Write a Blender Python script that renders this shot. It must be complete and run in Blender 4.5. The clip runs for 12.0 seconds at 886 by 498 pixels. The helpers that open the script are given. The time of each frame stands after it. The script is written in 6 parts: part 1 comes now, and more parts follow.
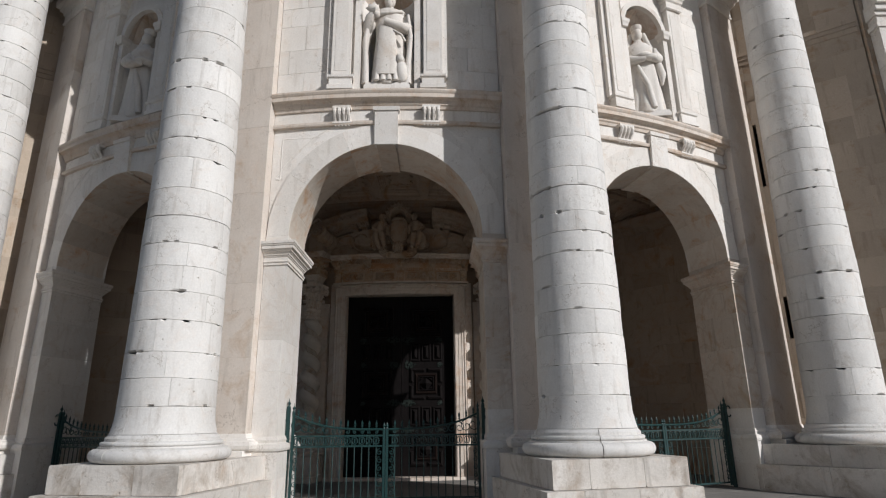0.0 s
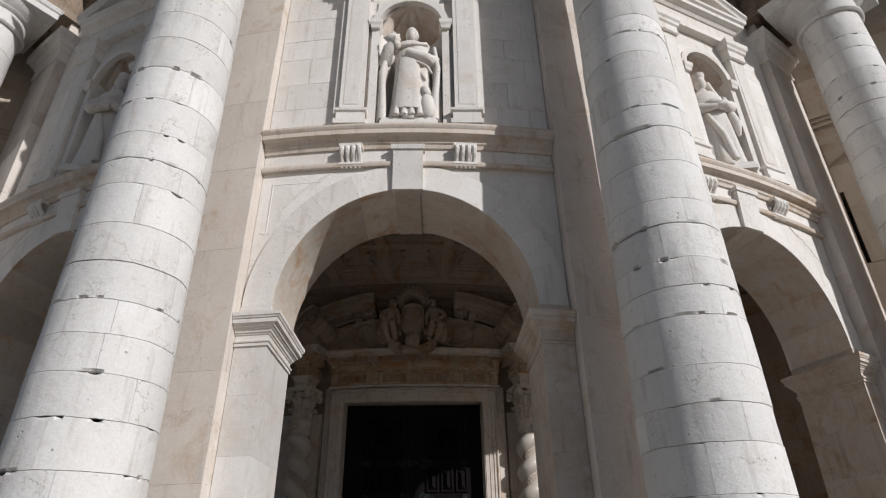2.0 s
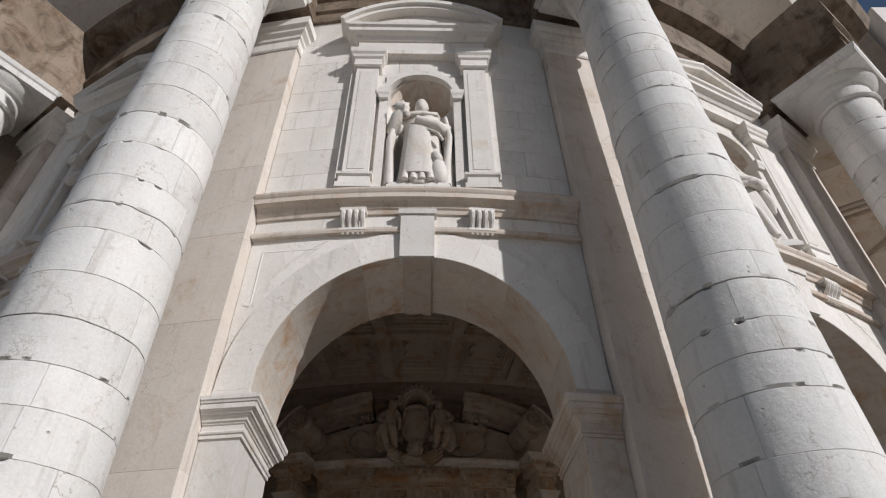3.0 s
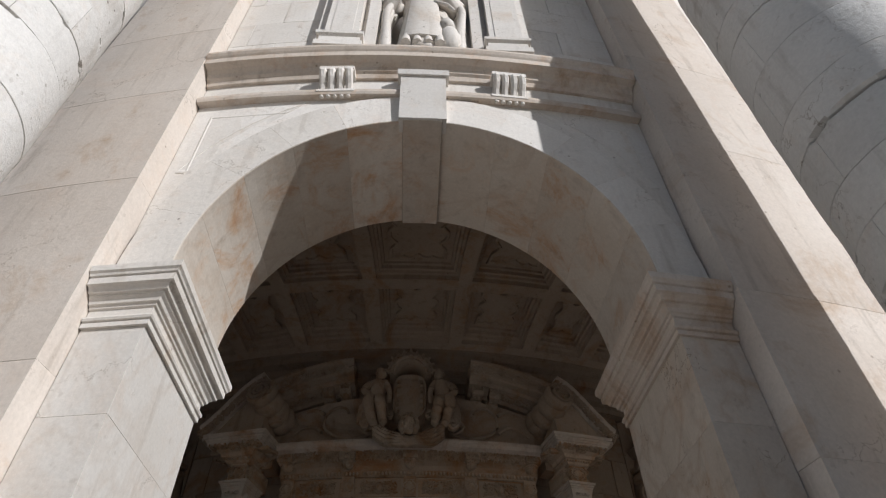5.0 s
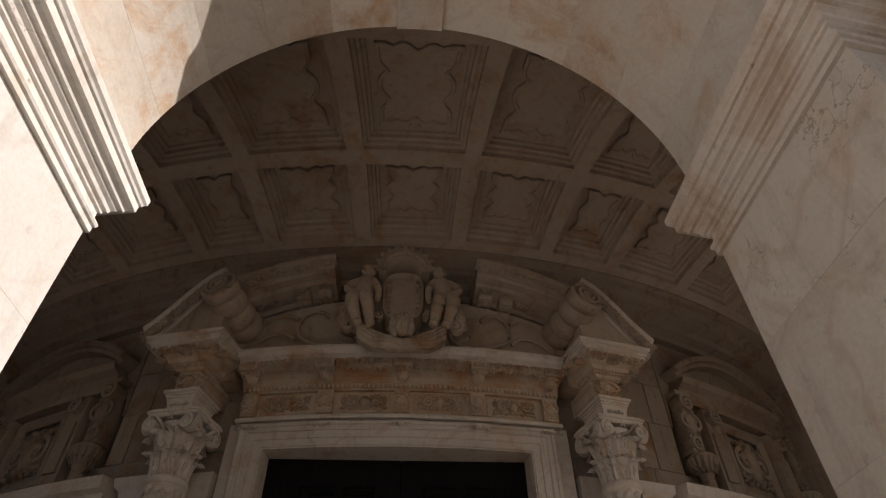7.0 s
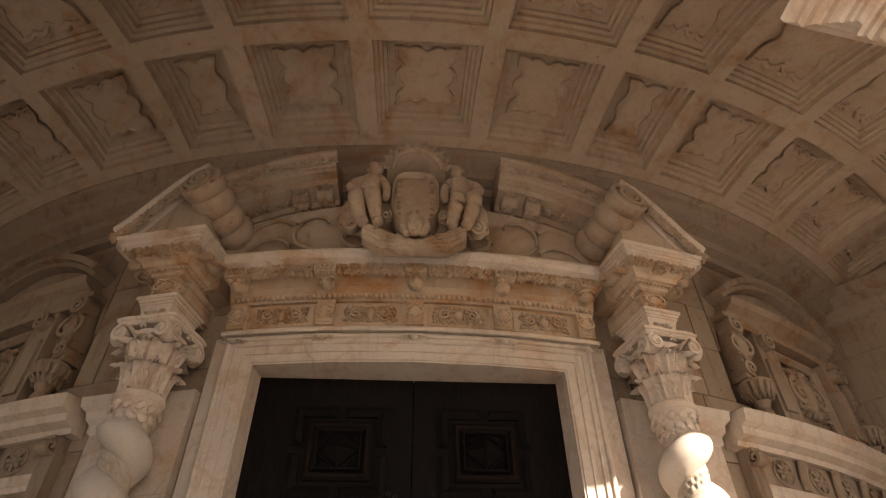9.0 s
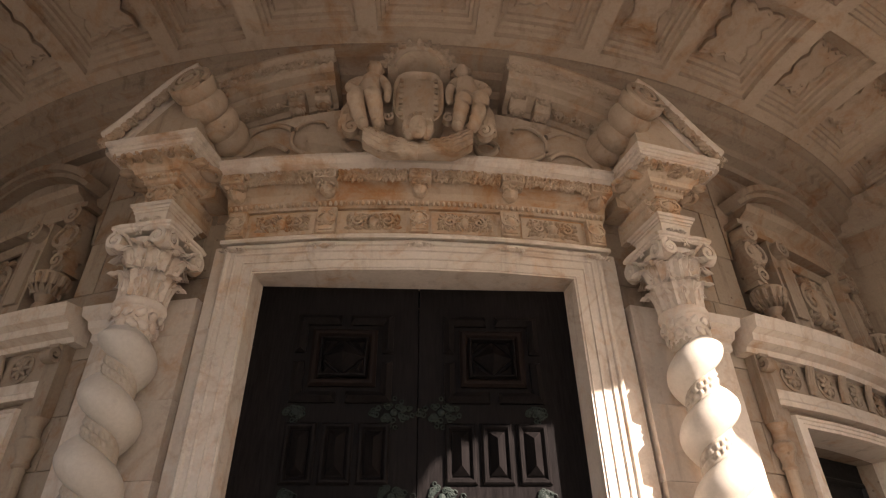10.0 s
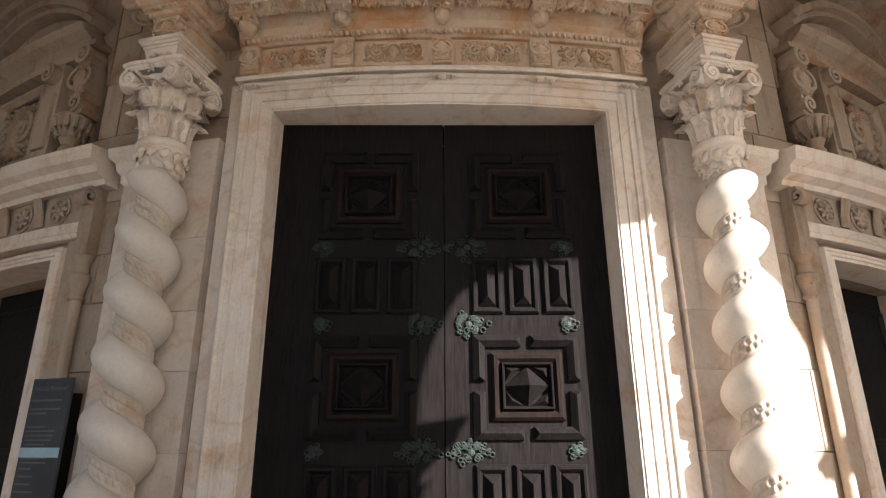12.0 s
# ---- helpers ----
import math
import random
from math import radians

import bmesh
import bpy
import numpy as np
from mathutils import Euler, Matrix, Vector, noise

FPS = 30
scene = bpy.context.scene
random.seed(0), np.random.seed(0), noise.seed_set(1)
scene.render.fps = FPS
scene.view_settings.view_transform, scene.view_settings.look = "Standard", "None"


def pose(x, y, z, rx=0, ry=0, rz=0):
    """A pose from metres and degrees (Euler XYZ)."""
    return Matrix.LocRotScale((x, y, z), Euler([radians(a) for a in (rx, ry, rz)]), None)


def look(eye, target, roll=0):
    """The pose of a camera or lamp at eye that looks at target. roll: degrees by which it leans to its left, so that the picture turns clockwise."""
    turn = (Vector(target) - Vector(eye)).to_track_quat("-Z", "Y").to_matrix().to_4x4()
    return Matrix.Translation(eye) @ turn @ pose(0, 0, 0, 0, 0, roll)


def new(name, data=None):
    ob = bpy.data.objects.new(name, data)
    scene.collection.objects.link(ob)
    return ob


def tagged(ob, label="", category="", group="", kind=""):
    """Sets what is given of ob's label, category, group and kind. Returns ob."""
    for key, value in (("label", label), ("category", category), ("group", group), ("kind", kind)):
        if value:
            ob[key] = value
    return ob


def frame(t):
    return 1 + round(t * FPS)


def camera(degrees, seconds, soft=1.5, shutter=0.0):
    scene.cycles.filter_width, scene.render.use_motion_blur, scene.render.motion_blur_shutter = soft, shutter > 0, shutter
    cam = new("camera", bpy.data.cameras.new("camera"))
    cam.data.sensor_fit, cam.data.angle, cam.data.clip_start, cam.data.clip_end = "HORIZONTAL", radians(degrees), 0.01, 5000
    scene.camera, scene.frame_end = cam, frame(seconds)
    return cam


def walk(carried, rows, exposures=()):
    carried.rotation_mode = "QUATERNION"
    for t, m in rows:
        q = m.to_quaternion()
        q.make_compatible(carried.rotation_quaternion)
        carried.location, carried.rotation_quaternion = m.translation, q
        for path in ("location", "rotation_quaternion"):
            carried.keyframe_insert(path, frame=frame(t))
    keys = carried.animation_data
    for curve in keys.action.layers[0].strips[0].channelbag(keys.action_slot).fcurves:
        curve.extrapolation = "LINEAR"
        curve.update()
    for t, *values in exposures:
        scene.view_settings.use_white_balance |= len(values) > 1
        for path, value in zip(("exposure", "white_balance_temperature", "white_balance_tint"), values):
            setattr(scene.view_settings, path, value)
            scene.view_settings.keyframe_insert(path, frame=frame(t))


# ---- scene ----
cam = camera(74.1, 12.0, soft=1.2)
METRES, EYE, TILT, LEAN, TURN = 10.0, 1.65, 0.0, 0.0, -0.4
ROWS = [
    (0.0, 0.0, 0.0, 0.0, 0.21, 16.43, 0.73),
    (0.5, -0.0194, 0.073, 0.0021, 0.14, 15.69, 0.72),
    (1.0, -0.0345, 0.1467, 0.0084, 0.18, 16.18, 0.65),
    (1.5, -0.048, 0.2148, 0.0151, 0.1, 22.01, 0.66),
    (2.0, -0.057, 0.2779, 0.0223, -0.23, 28.44, 0.67),
    (2.5, -0.0679, 0.3398, 0.0266, -0.64, 35.24, 0.62),
    (4.5, -0.096, 0.5913, 0.0358, -1.27, 45.38, 0.65),
    (5.0, -0.0967, 0.6525, 0.0369, -2.44, 44.81, 0.77),
    (5.5, -0.0973, 0.7079, 0.0396, -2.72, 43.66, 0.73),
    (6.0, -0.0991, 0.7576, 0.0406, -3.08, 43.62, 0.74),
    (6.5, -0.0974, 0.8033, 0.0417, -3.3, 43.75, 0.84),
    (8.5, -0.1016, 0.9332, 0.0504, -3.51, 43.47, 0.67),
    (9.0, -0.106, 0.9545, 0.0513, -3.37, 40.8, 0.5),
    (9.5, -0.1085, 0.9683, 0.0521, -3.15, 37.29, 0.58),
    (10.0, -0.1063, 0.9785, 0.0525, -2.9, 33.23, 0.58),
    (10.5, -0.1063, 0.9832, 0.0527, -2.43, 28.88, 0.47),
    (11.0, -0.1054, 0.9848, 0.052, -1.55, 24.79, 0.44),
    (11.5, -0.1054, 0.9863, 0.051, -0.77, 21.05, 0.29),
    (12.0, -0.1057, 0.9876, 0.0505, -0.3, 18.12, 0.28),
]
EXPOSURES = [(0.0, -0.32, 6050, 11), (2.5, -0.33, 6050, 12), (4.5, -0.21, 6000, 11), (6.5, 0.18, 6250, 13), (8.5, 1.70, 8400, 22), (9.5, 2.10, 7700, 22), (10.5, 2.20, 7100, 18), (12.0, 2.48, 6450, 13)]
walk(cam, [(t, pose(0, 0, EYE, TILT, LEAN, TURN) @ pose(METRES * x, METRES * y, METRES * z, 90 + pitch, roll, yaw)) for t, x, y, z, yaw, pitch, roll in ROWS], EXPOSURES)

# ---- world, sun ----
SUN_AZ, SUN_EL = 48.8, 26.7      # from the facade's normal towards +x; above the horizon
world = bpy.data.worlds.new("sky")
scene.world = world
world.use_nodes = True
wn = world.node_tree
sky = wn.nodes.new("ShaderNodeTexSky")
sky.sky_type = "NISHITA"
sky.sun_disc = False
sky.sun_elevation = radians(SUN_EL)
sky.sun_rotation = radians(180 - SUN_AZ)
wn.links.new(sky.outputs[0], wn.nodes["Background"].inputs[0])
wn.nodes["Background"].inputs[1].default_value = 0.054
sun = new("sun", bpy.data.lights.new("sun", "SUN"))
sun.data.energy = 4.5
sun.data.angle = radians(0.55)
sun.data.color = (1.0, 0.96, 0.90)
_d = Vector((math.sin(radians(SUN_AZ)) * math.cos(radians(SUN_EL)), -math.cos(radians(SUN_AZ)) * math.cos(radians(SUN_EL)), math.sin(radians(SUN_EL))))
sun.matrix_world = look(_d * 60, (0, 0, 0))

# ---- materials ----
def nodes_of(name):
    m = bpy.data.materials.new(name)
    m.use_nodes = True
    nt = m.node_tree
    return m, nt, nt.nodes["Principled BSDF"]


def noise_node(nt, scale, detail=6.0, rough=0.6, vec=None, dist=0.0):
    n = nt.nodes.new("ShaderNodeTexNoise")
    n.inputs["Scale"].default_value = scale
    n.inputs["Detail"].default_value = detail
    n.inputs["Roughness"].default_value = rough
    n.inputs["Distortion"].default_value = dist
    if vec is not None:
        nt.links.new(vec, n.inputs["Vector"])
    return n


def ramp(nt, fac, lo, hi, c0, c1):
    r = nt.nodes.new("ShaderNodeValToRGB")
    r.color_ramp.elements[0].position, r.color_ramp.elements[1].position = lo, hi
    r.color_ramp.elements[0].color, r.color_ramp.elements[1].color = (*c0, 1), (*c1, 1)
    nt.links.new(fac, r.inputs[0])
    return r


def mix(nt, kind, fac, a, b):
    m = nt.nodes.new("ShaderNodeMix")
    m.data_type, m.blend_type = "RGBA", kind
    for sock, v in ((m.inputs[0], fac), (m.inputs[6], a), (m.inputs[7], b)):
        if isinstance(v, (int, float)):
            sock.default_value = v
        elif isinstance(v, tuple):
            sock.default_value = (*v, 1)
        else:
            nt.links.new(v, sock)
    return m.outputs[2]


def stone(name, base, alt, stain, stain_at=0.62, vein=0.0, bump=0.25, rough=0.75, per_piece=0.10, pits=True, streak=0.80, rust=0.0, cracks=0.0):
    """Weathered limestone: broad patches, grain, rusty or grey stains, pits and a slight change from piece to piece."""
    m, nt, bs = nodes_of(name)
    tc = nt.nodes.new("ShaderNodeTexCoord").outputs["Object"]
    info = nt.nodes.new("ShaderNodeObjectInfo")
    shift = nt.nodes.new("ShaderNodeVectorMath")
    shift.operation = "MULTIPLY_ADD"
    nt.links.new(info.outputs["Random"], shift.inputs[0])
    shift.inputs[1].default_value = (17.0, 31.0, 11.0)
    nt.links.new(tc, shift.inputs[2])
    vec = shift.outputs[0]
    broad = noise_node(nt, 0.9, 5, 0.6, vec)
    col = ramp(nt, broad.outputs[0], 0.35, 0.68, base, alt).outputs[0]
    st = noise_node(nt, 1.7, 9, 0.68, vec, 0.6)
    sr = ramp(nt, st.outputs[0], stain_at, stain_at + 0.16, (0, 0, 0), (1, 1, 1)).outputs[0]
    col = mix(nt, "MIX", sr, col, mix(nt, "MULTIPLY", 1.0, col, stain))
    # streaks that run down the face
    sc = nt.nodes.new("ShaderNodeMapping")
    sc.inputs["Scale"].default_value = (3.2, 3.2, 0.35)
    nt.links.new(vec, sc.inputs[0])
    stk = noise_node(nt, 2.2, 7, 0.6, sc.outputs[0])
    skr = ramp(nt, stk.outputs[0], 0.56, 0.74, (1, 1, 1), (streak, streak * 0.97, streak * 0.94)).outputs[0]
    col = mix(nt, "MULTIPLY", 0.9, col, skr)
    if rust:
        rn = noise_node(nt, 2.6, 8, 0.7, vec, 0.9)
        rf = ramp(nt, rn.outputs[0], 0.53, 0.68, (0, 0, 0), (rust,) * 3).outputs[0]
        col = mix(nt, "MIX", rf, col, mix(nt, "MULTIPLY", 1.0, col, (0.92, 0.58, 0.32)))
        gn = noise_node(nt, 5.5, 8, 0.7, vec, 0.5)
        gf = ramp(nt, gn.outputs[0], 0.56, 0.70, (0, 0, 0), (min(1.0, rust * 1.1),) * 3).outputs[0]
        col = mix(nt, "MIX", gf, col, mix(nt, "MULTIPLY", 1.0, col, (0.55, 0.50, 0.46)))
    if vein:
        w = noise_node(nt, 0.9, 6, 0.5, vec, 1.2)
        mm = nt.nodes.new("ShaderNodeMath")
        mm.operation = "SUBTRACT"
        mm.inputs[1].default_value = 0.5
        nt.links.new(w.outputs[0], mm.inputs[0])
        ab = nt.nodes.new("ShaderNodeMath")
        ab.operation = "ABSOLUTE"
        nt.links.new(mm.outputs[0], ab.inputs[0])
        vr = ramp(nt, ab.outputs[0], 0.0, 0.035, (0.66, 0.50, 0.37), (1, 1, 1)).outputs[0]
        col = mix(nt, "MULTIPLY", vein, col, vr)
    if cracks:
        warp = noise_node(nt, 2.4, 6, 0.65, vec)
        off = nt.nodes.new("ShaderNodeVectorMath")
        off.operation = "MULTIPLY_ADD"
        nt.links.new(warp.outputs["Color"], off.inputs[0])
        off.inputs[1].default_value = (0.9, 0.9, 0.9)
        nt.links.new(vec, off.inputs[2])
        cell = nt.nodes.new("ShaderNodeTexVoronoi")
        cell.feature = "DISTANCE_TO_EDGE"
        cell.inputs["Scale"].default_value = 1.5
        nt.links.new(off.outputs[0], cell.inputs["Vector"])
        line = ramp(nt, cell.outputs["Distance"], 0.004, 0.012, (1, 1, 1), (0, 0, 0)).outputs[0]
        gate2 = noise_node(nt, 1.3, 4, 0.6, vec)
        line = mix(nt, "MULTIPLY", 1.0, line, ramp(nt, gate2.outputs[0], 0.50, 0.60, (0, 0, 0), (cracks,) * 3).outputs[0])
        col = mix(nt, "MIX", line, col, mix(nt, "MULTIPLY", 1.0, col, (0.50, 0.45, 0.40)))
        spot = noise_node(nt, 13, 3, 0.5, vec)
        col = mix(nt, "MIX", ramp(nt, spot.outputs[0], 0.66, 0.74, (0, 0, 0), (cracks * 0.6,) * 3).outputs[0], col, mix(nt, "MULTIPLY", 1.0, col, (0.66, 0.62, 0.58)))
    fine = noise_node(nt, 38, 5, 0.7, vec)
    fr = ramp(nt, fine.outputs[0], 0.3, 0.7, (0.86, 0.86, 0.86), (1.05, 1.05, 1.05)).outputs[0]
    col = mix(nt, "MULTIPLY", 0.75, col, fr)
    pr = ramp(nt, info.outputs["Random"], 0.0, 1.0, (1 - per_piece,) * 3, (1 + per_piece * 0.4,) * 3).outputs[0]
    col = mix(nt, "MULTIPLY", 1.0, col, pr)
    hgt = nt.nodes.new("ShaderNodeMath")
    hgt.operation = "MULTIPLY_ADD"
    nt.links.new(fine.outputs[0], hgt.inputs[0])
    hgt.inputs[1].default_value = 0.35
    mid = noise_node(nt, 7, 6, 0.65, vec)
    nt.links.new(mid.outputs[0], hgt.inputs[2])
    height = hgt.outputs[0]
    if pits:
        vo = nt.nodes.new("ShaderNodeTexVoronoi")
        vo.inputs["Scale"].default_value = 9
        nt.links.new(vec, vo.inputs["Vector"])
        pit = ramp(nt, vo.outputs["Distance"], 0.05, 0.13, (0, 0, 0), (1, 1, 1)).outputs[0]
        gate = noise_node(nt, 3.1, 3, 0.5, vec)
        gr = ramp(nt, gate.outputs[0], 0.56, 0.62, (1, 1, 1), (0, 0, 0)).outputs[0]
        pit = mix(nt, "LIGHTEN", 1.0, pit, gr)
        col = mix(nt, "MULTIPLY", 1.0, col, mix(nt, "MIX", pit, (0.62, 0.58, 0.54), (1, 1, 1)))
        add = nt.nodes.new("ShaderNodeMath")
        add.operation = "ADD"
        nt.links.new(pit, add.inputs[0])
        nt.links.new(height, add.inputs[1])
        height = add.outputs[0]
    bp = nt.nodes.new("ShaderNodeBump")
    bp.inputs["Strength"].default_value = bump
    bp.inputs["Distance"].default_value = 0.012
    nt.links.new(height, bp.inputs["Height"])
    nt.links.new(bp.outputs[0], bs.inputs["Normal"])
    nt.links.new(col, bs.inputs["Base Color"])
    bs.inputs["Roughness"].default_value = rough
    bs.inputs["Specular IOR Level"].default_value = 0.3
    return m


def simple(name, base, alt, rough=0.5, metal=0.0, scale=12.0, bump=0.2, stretch=(1, 1, 1), spec=0.5):
    m, nt, bs = nodes_of(name)
    tc = nt.nodes.new("ShaderNodeTexCoord").outputs["Object"]
    mp = nt.nodes.new("ShaderNodeMapping")
    mp.inputs["Scale"].default_value = stretch
    nt.links.new(tc, mp.inputs[0])
    n = noise_node(nt, scale, 8, 0.65, mp.outputs[0], 0.3)
    c = ramp(nt, n.outputs[0], 0.3, 0.7, base, alt).outputs[0]
    b2 = noise_node(nt, scale * 0.13, 4, 0.6, tc)
    c = mix(nt, "MULTIPLY", 0.8, c, ramp(nt, b2.outputs[0], 0.3, 0.7, (0.72, 0.72, 0.72), (1.12, 1.12, 1.12)).outputs[0])
    nt.links.new(c, bs.inputs["Base Color"])
    rr = ramp(nt, n.outputs[0], 0.2, 0.8, (rough * 0.8,) * 3, (min(1, rough * 1.25),) * 3).outputs[0]
    nt.links.new(rr, bs.inputs["Roughness"])
    bs.inputs["Metallic"].default_value = metal
    bs.inputs["Specular IOR Level"].default_value = spec
    bp = nt.nodes.new("ShaderNodeBump")
    bp.inputs["Strength"].default_value = bump
    bp.inputs["Distance"].default_value = 0.006
    nt.links.new(n.outputs[0], bp.inputs["Height"])
    nt.links.new(bp.outputs[0], bs.inputs["Normal"])
    return m


LIME = stone("white_limestone", (0.78, 0.745, 0.70), (0.69, 0.645, 0.59), (0.84, 0.76, 0.68), 0.58, per_piece=0.06, bump=0.4, rust=0.10, cracks=0.6)
DRUM = stone("column_limestone", (0.75, 0.73, 0.70), (0.66, 0.64, 0.61), (0.74, 0.70, 0.66), 0.58, bump=0.75, streak=0.74, rust=0.10, cracks=0.7)
PINK = stone("pinkish_limestone", (0.67, 0.61, 0.55), (0.60, 0.53, 0.465), (0.80, 0.69, 0.58), 0.55, per_piece=0.06, streak=0.70, rust=0.10, cracks=0.6)
WEATH = stone("weathered_moulding_limestone", (0.66, 0.59, 0.52), (0.57, 0.49, 0.415), (0.78, 0.66, 0.55), 0.50, per_piece=0.05, streak=0.7, bump=0.4, rust=0.35)
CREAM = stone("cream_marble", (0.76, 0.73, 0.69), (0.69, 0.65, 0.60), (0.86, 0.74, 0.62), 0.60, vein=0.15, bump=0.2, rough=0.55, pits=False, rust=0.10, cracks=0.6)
# Same stone as CREAM: real veins and stains, browned further for shade.
SHADED_MARBLE = stone("shaded_veined_marble", (0.65, 0.59, 0.52), (0.54, 0.47, 0.395), (0.82, 0.66, 0.50), 0.57, vein=0.34, bump=0.2, rough=0.55, pits=False, streak=0.72, rust=0.3, cracks=0.8)
# Rust-stained arch stone, kept tan for the shade under the arches.
VOUSS = stone("shaded_arch_limestone", (0.67, 0.61, 0.54), (0.59, 0.515, 0.435), (0.84, 0.57, 0.37), 0.54, vein=0.18, bump=0.2, pits=False, per_piece=0.14, rust=0.35)
# Beige carries the warm bounced shade on the tower's flank.
FLANK = stone("shaded_beige_tower_limestone", (0.52, 0.43, 0.34), (0.45, 0.365, 0.28), (0.80, 0.66, 0.52), 0.54, bump=0.5, streak=0.7, per_piece=0.14)
# Same stone as WARM, lightened to put bounced light into the ceiling's colour.
VAULT = stone("warm_limestone_lit_vault", (0.45, 0.362, 0.282), (0.385, 0.30, 0.228), (0.80, 0.58, 0.40), 0.54, bump=0.45, streak=0.7, rust=0.4)
# Warm, rust-stained stone; part of the porch's dimness is put into its colour.
WARM = stone("warm_limestone_dimmed", (0.352, 0.281, 0.217), (0.300, 0.232, 0.176), (0.80, 0.56, 0.38), 0.53, bump=0.45, streak=0.6, rust=0.45)
RUST = stone("rust_stained_limestone", (0.54, 0.435, 0.335), (0.49, 0.36, 0.25), (0.84, 0.58, 0.36), 0.50, bump=0.5, streak=0.62, rust=0.8)
# WARM again, lightened for the light the central arch throws on the portal.
TYMP = stone("warm_limestone_lit_portal", (0.464, 0.376, 0.292), (0.400, 0.312, 0.236), (0.80, 0.60, 0.44), 0.54, bump=0.4, streak=0.62, rust=0.45)
PALE = stone("pale_portal_marble", (0.68, 0.60, 0.525), (0.60, 0.52, 0.44), (0.80, 0.60, 0.43), 0.56, vein=0.35, bump=0.2, rough=0.5, pits=False, streak=0.66, rust=0.4)
TWIST = stone("polished_column_marble", (0.58, 0.53, 0.47), (0.52, 0.465, 0.40), (0.92, 0.76, 0.60), 0.62, bump=0.06, rough=0.42, pits=False)
RUSTPALE = stone("garland_limestone", (0.49, 0.43, 0.365), (0.42, 0.355, 0.285), (0.84, 0.66, 0.48), 0.54, bump=0.4, rust=0.3)
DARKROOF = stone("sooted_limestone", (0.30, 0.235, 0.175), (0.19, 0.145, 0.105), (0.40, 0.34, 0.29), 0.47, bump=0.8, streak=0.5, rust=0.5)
PAVE = stone("paving_limestone", (0.26, 0.243, 0.222), (0.20, 0.19, 0.175), (0.8, 0.78, 0.74), 0.55, bump=0.3)
PEDESTAL = stone("worn_pedestal_limestone", (0.70, 0.66, 0.61), (0.58, 0.54, 0.49), (0.62, 0.57, 0.52), 0.50, bump=0.7, streak=0.62, rust=0.2, per_piece=0.12, cracks=0.9)
IRON = simple("green_painted_iron", (0.006, 0.032, 0.032), (0.010, 0.046, 0.044), 0.45, 0.0, 30, 0.15)
BRONZE = simple("verdigris_bronze", (0.006, 0.012, 0.009), (0.014, 0.026, 0.019), 0.65, 0.2, 40, 0.4)
WOOD = simple("dark_stained_oak", (0.0055, 0.0047, 0.0046), (0.0165, 0.0138, 0.0136), 0.42, 0.0, 9, 0.3, (6, 6, 0.5), spec=0.03)
WOODRED = simple("reddish_oak_moulding", (0.0075, 0.0056, 0.0050), (0.021, 0.0142, 0.0122), 0.42, 0.0, 9, 0.3, (6, 6, 0.5), spec=0.03)
# Black paint, used too for darkness behind doors and in the slits.
BLACK = simple("black_paint_and_darkness", (0.003, 0.003, 0.0035), (0.006, 0.006, 0.0065), 0.6, 0.0, 20, 0.1, spec=0.2)
SIGN = simple("slate_grey_board", (0.030, 0.037, 0.045), (0.038, 0.046, 0.055), 0.35, 0.0, 30, 0.03)
SIGNBLUE = simple("pale_blue_print", (0.26, 0.40, 0.46), (0.30, 0.44, 0.50), 0.4, 0.0, 30, 0.03)
SIGNTEXT = simple("grey_print", (0.09, 0.10, 0.11), (0.11, 0.12, 0.13), 0.4, 0.0, 30, 0.03)

# ---- helpers for shapes ----
CX, CY = -0.9, 22.0            # all arcs of the front are struck from here
RW, RB, RD = 12.68, 11.53, 8.1  # front face, back face of the front wall, wall of the doors
FLOOR = 0.42
ARCH_R, ARCH_Z = 1.63, 4.70
DEG = math.degrees(1 / RW)     # degrees for one metre along the front


def P(th, r, z=0.0):
    a = radians(th)
    return Vector((CX + r * math.sin(a), CY - r * math.cos(a), z))


def cm(th, r, z=0.0):
    """A frame on the arc: x along it, y away from the square into the building, z up."""
    return Matrix.Translation(P(th, r, z)) @ Matrix.Rotation(radians(th), 4, "Z")


def data(name, verts, faces, mat, smooth=False):
    me = bpy.data.meshes.new(name)
    me.from_pydata([tuple(v) for v in verts], [], faces)
    bm = bmesh.new()
    bm.from_mesh(me)
    bmesh.ops.remove_doubles(bm, verts=bm.verts, dist=1e-5)
    bmesh.ops.recalc_face_normals(bm, faces=bm.faces)
    bm.to_mesh(me)
    bm.free()
    me.materials.append(mat)
    if smooth:
        me.polygons.foreach_set("use_smooth", [True] * len(me.polygons))
        me.set_sharp_from_angle(angle=radians(38 if smooth is True else smooth))
    return me


def part(name, shape, mat, parent=None, label="", smooth=False, m=None):
    """One mesh object from (verts, faces), under a thing, a part or nothing."""
    ob = new(name, data(name, *shape, mat, smooth) if isinstance(shape, tuple) else shape)
    if parent is not None:
        ob.parent = parent
    if m is not None:
        ob.matrix_basis = m
    return tagged(ob, label) if label else ob


def thing(name, label, category, m=None, kind="", group=""):
    ob = new(name)
    if m is not None:
        ob.matrix_basis = m
    return tagged(ob, label, category, group, kind)


def join(*shapes):
    vs, fs = [], []
    for v, f in shapes:
        o = len(vs)
        vs += [Vector(p) for p in v]
        fs += [tuple(i + o for i in q) for q in f]
    return vs, fs


def moved(shape, m):
    return [m @ Vector(v) for v in shape[0]], shape[1]


